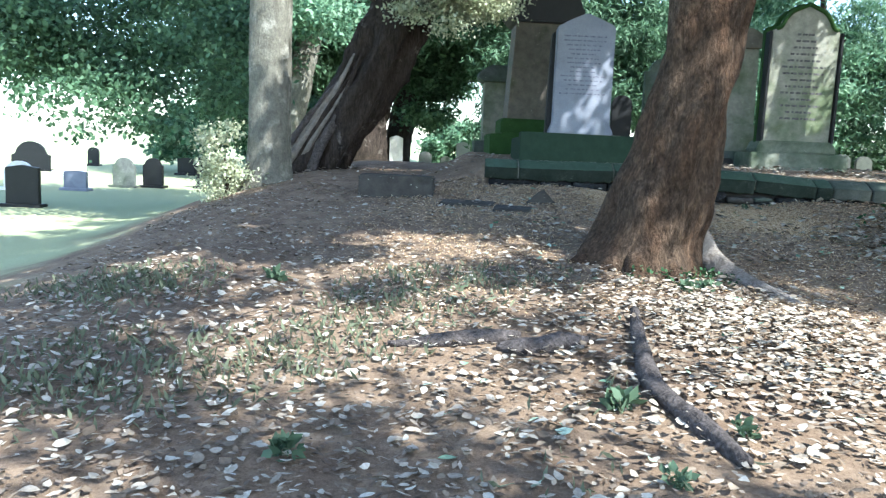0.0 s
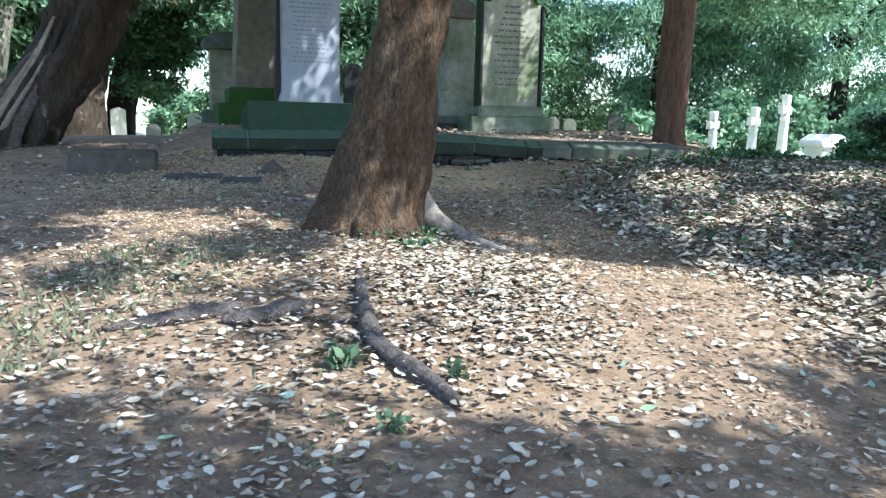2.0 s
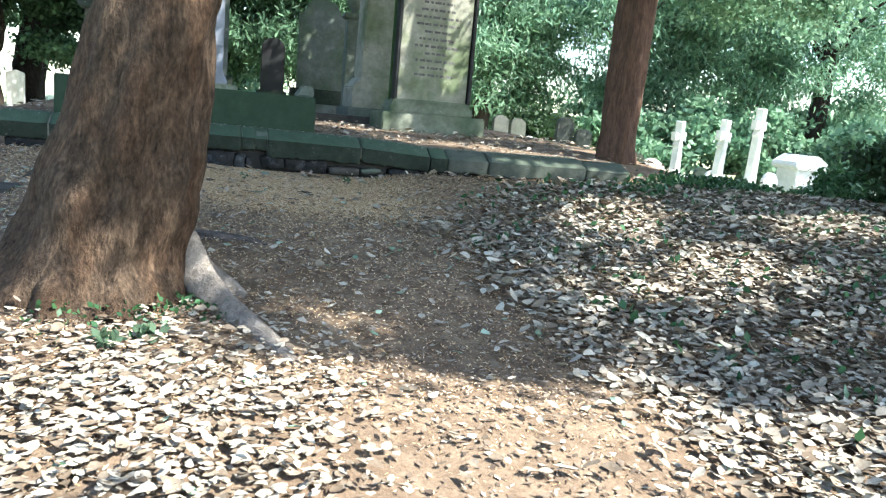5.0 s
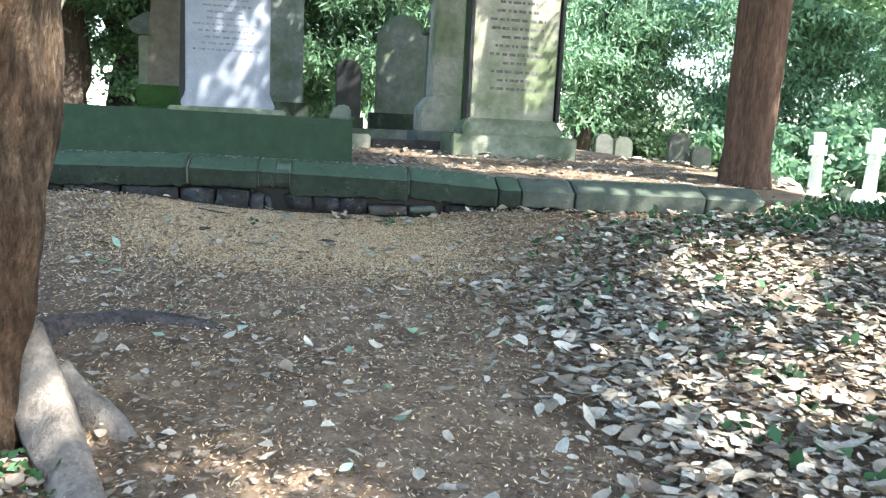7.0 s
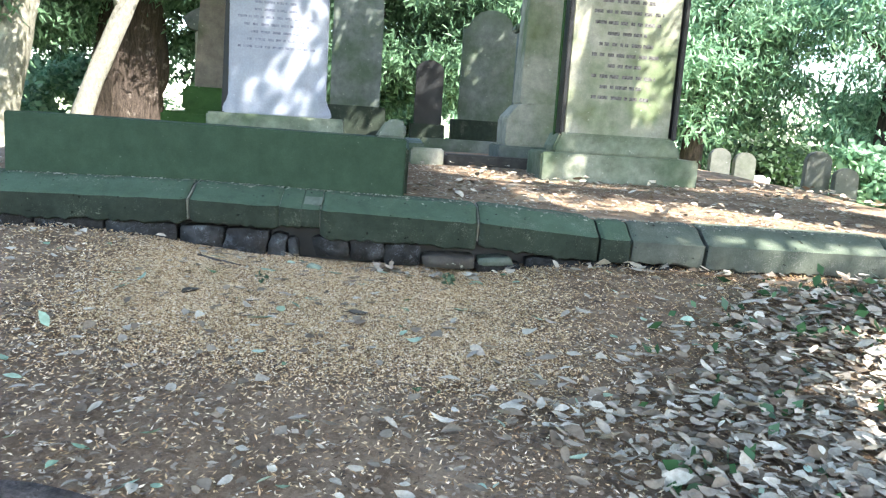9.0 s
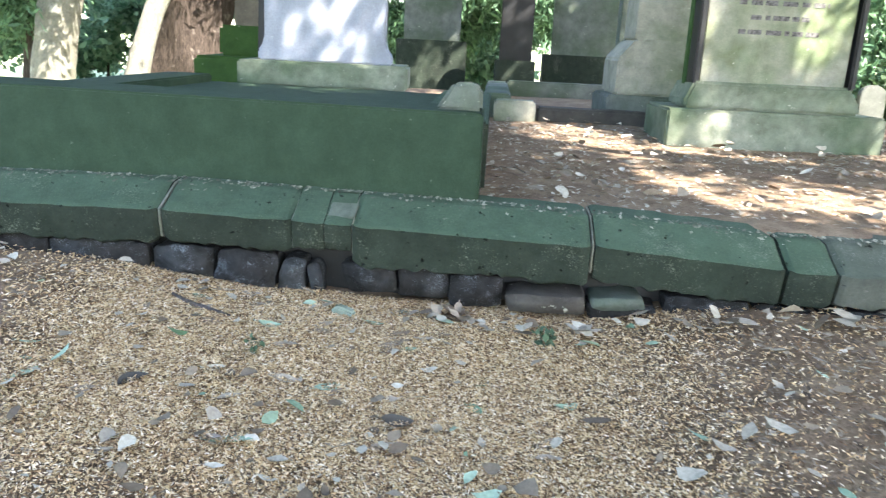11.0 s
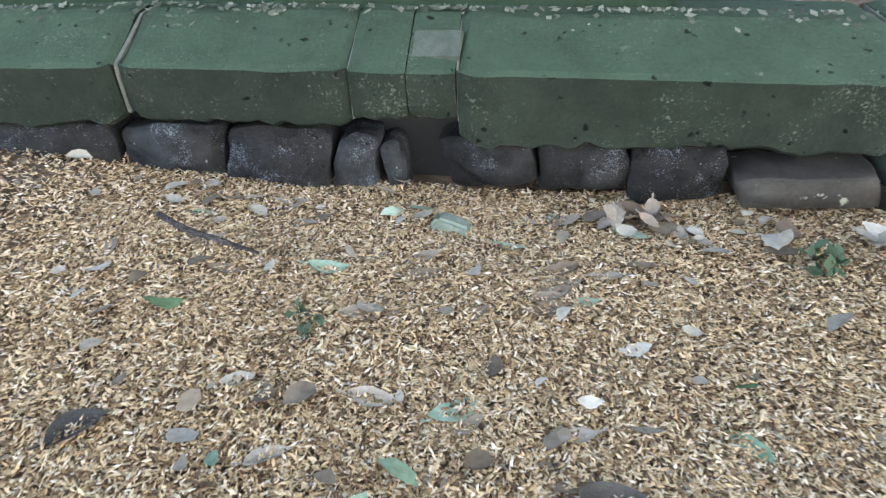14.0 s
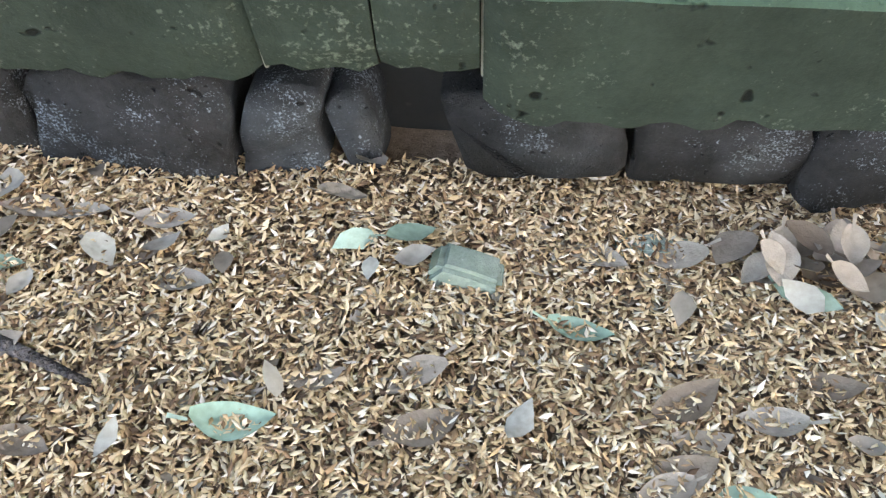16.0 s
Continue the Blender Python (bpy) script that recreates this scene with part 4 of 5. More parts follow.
SUN_SPOTS = ((-4.05, -6.6, 0.16), (-3.8, -6.85, 0.2), (-3.58, -7.1, 0.16), (-3.25, -6.45, 0.15), (-3.0, -6.75, 0.2), (-2.75, -7.05, 0.2), (-2.28, -7.62, 0.18), (-1.95, -7.6, 0.2),
            (-1.4, -5.6, 0.7), (-1.4, -6.4, 0.2), (-0.4, -5.45, 0.35), (-1.05, -5.1, 0.6), (-0.85, -4.8, 0.35), (-1.9, -6.7, 0.2), (-0.6, -7.4, 0.4), (-0.3, -7.6, 0.35), (0.57, -6.24, 0.5), (1.35, -6.1, 0.55), (1.7, -5.7, 0.4), (-0.73, -6.88, 0.2),
            (-4.86, -5.07, 0.25), (-4.2, -6.2, 0.14), (-3.45, -5.5, 0.18), (-3.73, -3.56, 0.2), (-3.5, -4.55, 0.25), (1.5, -4.6, 0.12), (2.4, -3.6, 0.1), (1.9, -4.0, 0.08), (3.4, -3.7, 0.15), (2.9, -2.6, 0.1), (1.3, -3.4, 0.05), (4.3, -2.6, 0.3), (3.3, -1.6, 0.12), (2.4, -1.7, 0.05), (-1.15, -4.65, 0.35),
            (-2.65, -3.1, 0.5), (-2.3, -3.45, 0.35), (-2.0, -4.0, 0.4), (-1.7, -4.3, 0.4), (-5.7, 3.6, 0.7), (-5.0, 3.4, 0.4),
            (1.0, 1.3, 0.65), (1.1, 2.2, 0.5), (1.7, 0.7, 0.4), (2.5, 2.4, 0.5), (0.5, 2.5, 0.35), (1.0, 3.1, 0.2), (0.55, 3.75, 0.22), (1.5, 3.75, 0.2), (0.2, 4.3, 0.2), (0.85, 4.35, 0.16), (2.0, 1.6, 0.9), (3.0, 1.5, 0.9), (3.9, 0.0, 0.5), (0.3, 3.3, 0.5), (-2.6, -9.6, 0.5),
            (1.25, 3.4, 0.32), (0.8, 3.8, 0.38), (0.3, 4.2, 0.3), (-2.6, 4.0, 0.12), (-2.0, 4.3, 0.1), (-1.7, -4.6, 0.35), (2.4, 0.1, 0.3), (3.3, 0.15, 0.35), (4.2, 1.6, 0.8), (3.3, 2.6, 0.6), (5.2, 2.6, 1.0), (-7.0, 0.95, 0.4), (-7.6, 1.4, 0.35), (-6.9, 0.1, 0.55), (-2.4, -3.4, 0.3), (-2.95, -3.0, 0.28), (4.6, 0.5, 0.6))


def canopy(owner, x0, x1, y0, y1, z0, z1, n, seed, leaves, size, mat):
    """A high crown: flat sprays at random heights, left out over chosen sun spots."""
    g = np.random.default_rng(seed)
    C = []
    for _ in range(n):
        x, y, z = g.uniform(x0, x1), g.uniform(y0, y1), g.uniform(z0, z1)
        gx, gy = x - SLANT.x * (z + 0.6), y - SLANT.y * (z + 0.6)
        if any((gx - a) ** 2 + (gy - b) ** 2 < (r + (0.45 if b < 0 else 0.3)) ** 2 for a, b, r in SUN_SPOTS) and g.random() < 0.93:
            continue
        r = g.uniform(0.35, 0.75)
        C.append((x, y, z, r, r * g.uniform(0.5, 1.0), 0.12))
    C = np.array(C)
    rg = np.random.default_rng(seed + 1)
    pick = rg.integers(0, len(C), leaves)
    d = rg.normal(0, 0.55, (leaves, 3))
    c = C[pick, :3] + d * C[pick, 3:]
    v, f = leaf_cloud(rg, c, np.array([0.03, 0.03, 0.03]), leaves, size, 0.2)
    return quads("crown", v, f, mat, owner)


canopy(south_tree, -2.0, 8.5, -18.5, -10.0, 5.6, 8.4, 330, 101, 38000, 0.18, M_YEW)
canopy(main, -3.0, 5.0, -10.0, -2.5, 6.0, 8.6, 310, 102, 44000, 0.19, M_YEW)
# extra sprays added to keep the kerb in shade
canopy(main, 1.2, 6.5, -8.2, -3.6, 5.6, 7.2, 240, 105, 30000, 0.18, M_YEW)
canopy(dark_right, 3.5, 12.0, -10.5, -1.0, 5.6, 8.4, 290, 103, 44000, 0.17, M_YEW)
canopy(right_tree, -1.5, 8.5, -4.0, 7.5, 5.6, 8.2, 450, 104, 62000, 0.18, M_YEW)
crown_part(left_tree, blob((-5.6, 0.2, 8.2), (3.2, 3.2, 2.0), 22, 12), 18000, 0.14, M_YEW_L, 2, 0.30)
crown_part(right_tree, blob((4.6, 1.0, 5.2), (2.6, 2.2, 1.8), 22, 13) + blob((7.4, 2.8, 3.0), (2.4, 1.6, 0.9), 16, 19), 42000, 0.10, M_YEW_L, 3, 0.22, gaps=True)
crown_part(yew, blob((-5.4, 2.2, 4.6), (3.4, 2.4, 1.7), 28, 14) + blob((-9.3, 2.6, 1.5), (2.5, 1.5, 1.5), 20, 20) + blob((-12.0, 3.4, 2.0), (1.8, 1.3, 1.3), 10, 28), 62000, 0.11, M_YEW, 4, 0.26)
crown_part(pale_tree, blob((-5.6, 13.4, 5.8), (3.6, 2.4, 2.6), 22, 15), 30000, 0.22, M_YEW, 5, 0.28, droop=0.8, shape="needle")
crown_part(dark_tree, blob((-7.0, 15.2, 4.8), (4.4, 2.2, 3.6), 26, 16), 36000, 0.22, M_YEW, 6, 0.3, droop=0.8, shape="needle")
crown_part(dark_tree2, blob((-5.2, 17.6, 4.6), (3.4, 2.0, 2.2), 18, 17) + blob((-4.5, 16.5, 2.5), (2.4, 1.5, 1.5), 14, 29), 30000, 0.16, M_YEW, 7, 0.24)
# pale leaves give this bough its sunlit look; sun is put into their colour
crown_part(yew, blob((-3.55, 1.9, 2.4), (0.95, 0.6, 0.55), 16, 27), 11000, 0.06, M_SAPL, 9, 0.14, name="sunlit_branch")
crown_part(thin_tree, blob((-8.6, 11.6, 4.6), (2.6, 2.2, 2.8), 16, 18), 22000, 0.14, M_YEW_L, 8, 0.26)

# trees past the terrace
FAR_TREES = ((-1.5, 15.0, 3.6, 3.2, 2.2, 3.6, M_YEW, 46000), (2.8, 14.5, 3.2, 3.0, 2.2, 3.4, M_YEW, 46000), (7.2, 14.5, 3.2, 3.2, 2.4, 3.4, M_YEW_L, 42000),
             (11.6, 13.5, 3.6, 3.4, 2.4, 3.8, M_YEW_L, 34000), (16.5, 10.5, 4.0, 3.6, 3.0, 4.4, M_YEW_L, 30000), (-9.8, 13.0, 3.4, 3.0, 2.4, 3.0, M_YEW, 44000),
             (-9.8, 20.0, 3.6, 3.6, 2.6, 4.0, M_YEW, 24000), (-2.0, 25.0, 5.0, 6.0, 3.0, 5.4, M_YEW_L, 20000), (8.0, 25.0, 5.0, 6.0, 3.0, 5.6, M_YEW_L, 18000), (19.0, 17.0, 5.0, 5.0, 4.0, 5.6, M_YEW_L, 22000), (19.0, 2.0, 4.6, 4.0, 4.0, 5.0, M_YEW_L, 24000))
for k, (x, y, z, rx, ry, rz, mat, n) in enumerate(FAR_TREES):
    far = tree(0, 0, "leafy broad tree with drooping sunlit branches" if mat is M_YEW_L else "dense dark green yew with drooping branches")
    g0 = ground_z(x, y)
    trunk_part(far, [(x, y, g0 - 0.3), (x + 0.1, y, g0 + 1.5), (x + 0.2, y, z), (x, y, z + rz * 0.6)], [0.34, 0.26, 0.2, 0.08], M_BARK_D, sides=12, n=12, seed=k)
    limbs(far, (x + 0.1, y, z - rz * 0.3), [(x - rx * 0.7, y - 0.4, z), (x + rx * 0.7, y + 0.3, z + 0.2), (x, y - ry * 0.8, z + 0.5)], 0.1, M_BARK_D, k)
    crown_part(far, blob((x, y, z), (rx, ry, rz), 38, 40 + k), n, 0.22 if y < 16 else 0.30, mat, 60 + k, 0.30, droop=0.9, shape="needle")

# bushes
def bush(x, y, z, r, n, size, mat, label, seed, name="bush"):
    b = thing(name, pose(0, 0, 0), label, "bush")
    trunk_part(b, [(x, y, z - 0.2), (x + 0.05, y, z + r[2] * 0.5), (x, y, z + r[2])], [0.05, 0.035, 0.012], M_BARK_D, "stem", 8, 0.1, seed, 8)
    crown_part(b, blob((x, y, z + r[2] * 0.95), r, 16, seed), n, size, mat, seed, 0.10 if size < 0.1 else 0.2, name="foliage")


bush(-6.6, -0.15, -0.75, (0.34, 0.3, 0.62), 3600, 0.055, M_SAPL, "pale green leafy sapling at the foot of the tree", 71, "sapling")
bush(7.2, 9.4, -0.75, (1.0, 0.9, 0.75), 9000, 0.12, M_HEDGE, "dark rounded clipped evergreen bush", 72)
bush(7.0, -1.6, -0.8, (0.62, 0.6, 0.75), 7000, 0.09, M_HEDGE, "dark ivy-covered stump at the edge of the bank", 74, "ivy_stump")
bush(7.6, 0.3, -0.75, (1.3, 0.9, 0.45), 9000, 0.09, M_IVY, "low mound of dark ivy", 73, "ivy_mound")

for i, (x, y, r) in enumerate(((9.0, 17.5, 1.5), (12.8, 16.5, 1.8), (16.0, 15.0, 1.7), (18.5, 11.0, 1.8), (4.5, 18.5, 1.5), (20.5, 7.5, 1.8), (-0.5, 19.0, 1.5), (-10.5, 17.5, 1.7), (-4.2, 22.5, 1.2), (-12.5, 15.0, 1.6), (10.6, 11.4, 1.1), (12.4, 10.6, 1.25), (14.3, 9.6, 1.2), (15.6, 8.0, 1.2))):
    bush(x, y, ground_z(x, y), (r * 1.4, r, r), 6000, 0.2, M_YEW_L, "large sunlit shrub at the edge of the lawn", 80 + i, "shrub")

# ---- lawn with far graves ----
# darker grey stone: the shade on the backlit fronts is in the colour
M_GREY_SHADED = stone_mat("shaded_grey_stone", (0.11, 0.115, 0.105), (0.06, 0.064, 0.058), (0.075, 0.09, 0.065), 0.4)
for x, y, w, h, mat, label, outl in ((-11.68, 3.57, 0.62, 0.74, M_DARK, "black polished headstone on the sunny lawn", "point"), (-11.39, 8.76, 0.52, 0.70, M_DARK, "black headstone with a rounded top on the lawn", "shoulder"),
                                     (-12.02, 8.48, 0.56, 0.70, M_GREY, "dark grey headstone with a shouldered top", "shoulder"), (-12.54, 7.11, 0.55, 0.42, M_MARBLE, "low pale blue-grey headstone", "flat"), (-16.9, 12.7, 1.2, 0.85, M_DARK, "wide black granite headstone", "shoulder"),
                                     (-13.6, 6.6, 0.7, 0.62, M_WHITE, "white marble headstone in full sun", "round"), (-15.6, 12.3, 0.6, 0.66, M_WHITE, "white marble headstone in full sun", "round"), (-16.7, 16.2, 0.4, 0.6, M_DARK, "small black headstone far across the lawn", "round"),
                                     (-10.2, 9.2, 0.46, 0.78, M_DARK, "black headstone half hidden by the sapling", "flat"), (-12.4, 13.7, 0.6, 0.5, M_DARK, "low black headstone far across the lawn", "flat"), (-14.4, 10.6, 0.6, 0.6, M_WHITE, "white marble headstone in full sun", "shoulder"),
                                     (-5.9, 15.3, 0.45, 1.2, M_WHITE, "tall narrow white headstone in the sun", "point"), (-5.2, 19.4, 0.5, 0.7, M_WHITE, "white marble headstone in full sun", "round"), (-4.4, 19.4, 0.45, 0.55, M_GREY, "small grey headstone far behind the yews", "round"), (-3.7, 17.4, 0.5, 1.1, M_WHITE, "tall narrow white headstone in the sun", "point"),
                                     (5.78, 8.88, 0.40, 0.66, M_GREY_SHADED, "small grey round-headed headstone", "round"), (5.77, 7.8, 0.38, 0.62, M_GREY_SHADED, "small grey round-headed headstone", "round"), (6.45, 8.6, 0.35, 0.5, M_WHITE, "small white headstone with a pointed top", "point"),
                                     (5.84, 5.57, 0.37, 0.78, M_GREY_SHADED, "weathered grey round-headed headstone in shade, leaning a little", "round"), (6.2, 5.42, 0.36, 0.72, M_GREY_SHADED, "weathered grey round-headed headstone in shade, leaning a little", "round"), (6.92, 4.56, 0.36, 0.6, M_GREY_SHADED, "weathered grey round-headed headstone in shade, leaning a little", "round"), (7.8, 5.2, 0.4, 0.55, M_WHITE, "white headstone with a round head", "round"),
                                     (8.7, 6.4, 0.4, 0.5, M_WHITE, "white headstone with a round head", "round"), (9.4, 5.2, 0.45, 0.6, M_WHITE, "white headstone with a round head", "round"), (9.0, 7.2, 0.5, 0.7, M_WHITE, "leaning white headstone among the crosses", "round"), (10.6, 7.0, 0.42, 0.6, M_WHITE, "leaning white headstone among the crosses", "round"), (11.4, 6.0, 0.44, 0.7, M_WHITE, "leaning white headstone among the crosses", "shoulder"), (11.0, 8.0, 0.45, 0.6, M_GREY, "small grey headstone behind the crosses", "round")):
    headstone(x, y, ground_z(x, y), w, h, mat, label, outl, yaw=(x * 37) % 9 - 4, lean=(y * 13) % 5 - 2, base=0.06, group="graves on the lawn")


def cross(x, y, h, label, lean=0.0):
    g0 = ground_z(x, y)
    c = thing("cross", pose(x, y, g0, 0, lean, 24), label, "grave cross", "stone crosses")
    part("base", block(-0.42, 0.42, -0.35, 0.35, -0.2, 0.22, 0.02, 0.004, 1), M_WHITE, c)
    part("upper_base", block(-0.29, 0.29, -0.25, 0.25, 0.22, 0.46, 0.02, 0.004, 2), M_WHITE, c)
    part("shaft", prism([(-0.13, 0.46), (0.13, 0.46), (0.085, h - 0.62), (0.12, h - 0.58), (0.075, h - 0.50), (0.075, h - 0.26), (0.10, h - 0.02), (0.07, h), (-0.07, h), (-0.10, h - 0.02), (-0.075, h - 0.26), (-0.075, h - 0.50), (-0.12, h - 0.58), (-0.085, h - 0.62)], 0.17, 0.012, -0.085, 0.002, 3), M_WHITE, c)
    part("crossbar", prism([(-0.23, h - 0.48), (-0.10, h - 0.45), (0.10, h - 0.45), (0.23, h - 0.48), (0.23, h - 0.26), (0.10, h - 0.30), (-0.10, h - 0.30), (-0.23, h - 0.26)], 0.14, 0.01, -0.06, 0.002, 4), M_WHITE, c)


cross(9.8, 7.46, 1.75, "slim white stone cross in full sun")
cross(9.96, 6.1, 1.85, "white stone cross leaning a little on a stepped base", 4.0)
cross(10.5, 5.63, 2.15, "tall white stone cross on a stepped base", 2.5)
chest = thing("chest_monument", pose(12.6, 6.5, ground_z(12.6, 6.5)), "pale square stone monument with a moulded cap", "monument")
part("body", block(-0.36, 0.36, -0.34, 0.34, -0.2, 0.85, 0.02, 0.004, 1), M_WHITE, chest)
part("cap", prism([(-0.40, 0.85), (0.40, 0.85), (0.48, 0.93), (0.46, 1.02), (0.16, 1.2), (-0.16, 1.2), (-0.46, 1.02), (-0.48, 0.93)], 0.86, 0.02, -0.43, 0.004, 2), M_WHITE, chest)

# ---- fallen wood ----
log = thing("fallen_branch", pose(0, 0, 0), "weathered grey-brown fallen branch lying among leaves", "branch")
LP = [(-2.13, -5.75), (-2.20, -6.35), (-2.24, -6.72), (-2.23, -6.92), (-2.16, -7.14), (-2.08, -7.36), (-2.02, -7.56)]
trunk_part(log, [(x, y, ground_z(x, y) + 0.022) for x, y in LP], [0.030, 0.052, 0.058, 0.054, 0.050, 0.054, 0.034], M_LOG, "branch", 12, 0.5, 3, 26, 0.3)
for xs, r in ((((-3.62, -6.30), (-3.35, -6.27), (-3.05, -6.20), (-2.86, -6.17)), (0.015, 0.042, 0.05, 0.02)), (((-3.0, -6.33), (-2.85, -6.36), (-2.65, -6.30), (-2.48, -6.24)), (0.02, 0.06, 0.065, 0.025))):
    log2 = thing("fallen_branch", pose(0, 0, 0), "dark rotten fallen branch half buried in leaves", "branch", "rotten branches")
    trunk_part(log2, [(x, y, ground_z(x, y) + 0.02) for x, y in xs], r, M_LOG, "branch", 12, 0.6, xs[0][0], 20, 0.4)


# ---- litter on the ground ----
def strew(n, x0, x1, y0, y1, seed, keep):
    """n spots in a rectangle, kept with the chance that keep(x, y) gives."""
    g = np.random.default_rng(seed)
    out = []
    while len(out) < n:
        x, y = g.uniform(x0, x1), g.uniform(y0, y1)
        if g.random() < keep(x, y):
            out.append((x, y))
    return out, g


def litter(name, spots, g, size, mat, label, lift=0.02, tilt=0.25, wide=0.22):
    """Curled fallen leaves: each six-sided, folded on its rib."""
    n = len(spots)
    P = np.array([(x, y, ground_z(x, y)) for x, y in spots])
    L = size * g.uniform(0.55, 1.35, n)
    W = L * g.uniform(wide * 0.8, wide * 1.35, n)
    yaw = g.uniform(0, 2 * math.pi, n)
    curl = g.uniform(-0.25, 0.55, n)
    fold = g.uniform(-0.1, 0.5, n)
    loc = np.zeros((n, 11, 3))
    bend = g.uniform(-0.15, 0.15, n)
    for k, (u, s) in enumerate(((-0.5, 0), (-0.25, 0), (0, 0), (0.25, 0), (0.5, 0), (-0.30, 0.7), (-0.03, 1), (0.24, 0.72), (-0.30, -0.7), (-0.03, -1), (0.24, -0.72))):
        loc[:, k, 0] = u * L
        loc[:, k, 1] = s * W * g.uniform(0.8, 1.15, n) + bend * u * u * L * 2
        loc[:, k, 2] = curl * (u * u) * L * 1.3 + fold * abs(s) * W + g.normal(0, 0.05, n) * W
    tx, ty = g.normal(0, tilt, n), g.normal(0, tilt, n)
    loc[:, :, 2] += loc[:, :, 0] * tx[:, None] * 0.6 + loc[:, :, 1] * ty[:, None]
    c, s = np.cos(yaw)[:, None], np.sin(yaw)[:, None]
    v = np.stack([loc[:, :, 0] * c - loc[:, :, 1] * s, loc[:, :, 0] * s + loc[:, :, 1] * c, loc[:, :, 2]], -1)
    v[:, :, 2] -= v[:, :, 2].min(1)[:, None]
    v += P[:, None] + np.array([0, 0, lift * 0.5])
    v[:, :, 2] += (g.uniform(0, lift, n))[:, None]
    base = (np.arange(n) * 11)[:, None]
    f = np.concatenate([base + np.array([q]) for q in ((0, 1, 5), (1, 6, 5), (1, 2, 6), (2, 3, 6), (3, 7, 6), (3, 4, 7), (0, 8, 1), (1, 8, 9), (1, 9, 2), (2, 9, 3), (3, 9, 10), (3, 10, 4))])
    ob = quads(name, v.reshape(-1, 3), f, mat)
    return tagged(ob, label, "leaf litter", kind="stuff")


def on_soil(x, y):
    return not (-3.06 < x < 3.9 and -0.15 < y < 0.16) and not ((x + 1.72) ** 2 + (y + 4.15) ** 2 < 0.16)


def leaf_density(x, y):
    """Thick leaves on the mound by the tree and on the bank to its right, few on the trodden strip under the kerb."""
    if not on_soil(x, y) or (-2.7 < x < 0.02 and 0 < y < 3) or (1.3 < x < 3 and 2.5 < y < 3.4):
        return 0.0
    w = 0.035 + 0.03 * step(y, -4.5, -3.5) * (1 - step(y, -1.3, -0.6)) + 0.06 * noise.noise(Vector((x * 0.9, y * 0.9, 4)))
    edge = 0.45 + max(0.0, y + 2.2) * 0.85
    w += 0.9 * step(x + 0.4 * noise.noise(Vector((x, y, 2))), edge, edge + 0.9) * step(y, -0.35, -0.7) if y > -8.5 else 0
    w += 1.1 * math.exp(-(((x + 1.35) / 0.95) ** 2 + ((y + 5.9) / 1.15) ** 2))
    w *= 1 - 0.8 * math.exp(-((x + 0.15 - 0.2 * (y + 5.0)) / 0.38) ** 2) * step(y, -3.0, -4.5)
    w += 0.17 * step(x, -1.5, -3.0) * step(y, -3.0, -6.0)
    w += 0.12 * step(y, -7.0, -8.5)
    w += 0.35 * math.exp(-((y + 0.36) / 0.07) ** 2) * (1 if x > -0.5 else 0.3)
    w *= step(x, -7.5, -6.0) * step(x, 8.0, 6.2) * step(y, -12.5, -11.3)
    return max(0.0, min(w, 1.0))


spots, g = strew(34000, 0.2, 8.0, -12.5, 3.5, 21, leaf_density)
litter("dead_leaves", spots, g, 0.085, M_LITTER, "thick scatter of curled pale brown dead leaves", 0.035, 0.3, 0.25)
spots, g = strew(14000, -7.5, 0.2, -12.5, 3.5, 24, leaf_density)
litter("dead_leaves", spots, g, 0.057, M_LITTER, "thick scatter of small curled grey-brown dead leaves", 0.025, 0.25, 0.27)
spots, g = strew(8000, -6.5, 4.5, -11.5, -1.0, 22, lambda x, y: leaf_density(x, y) ** 2)
litter("small_dead_leaves", spots, g, 0.05, M_LITTER, "small broken pieces of dead leaves", 0.05)
spots, g = strew(420, -3.5, 5.0, -8.0, -0.3, 23, lambda x, y: 0.4 if on_soil(x, y) else 0)
litter("green_leaves", spots, g, 0.075, M_GREENLEAF, "scattered fallen pale green leaves", 0.02, 0.3)


def husk_density(x, y):
    if not on_soil(x, y):
        return 0.0
    return 0.42 + 0.58 * math.exp(-((y + 0.9) / 1.6) ** 2) * (0.55 + 0.45 * noise.noise(Vector((x * 1.2, y * 1.2, 7))) + 0.3)


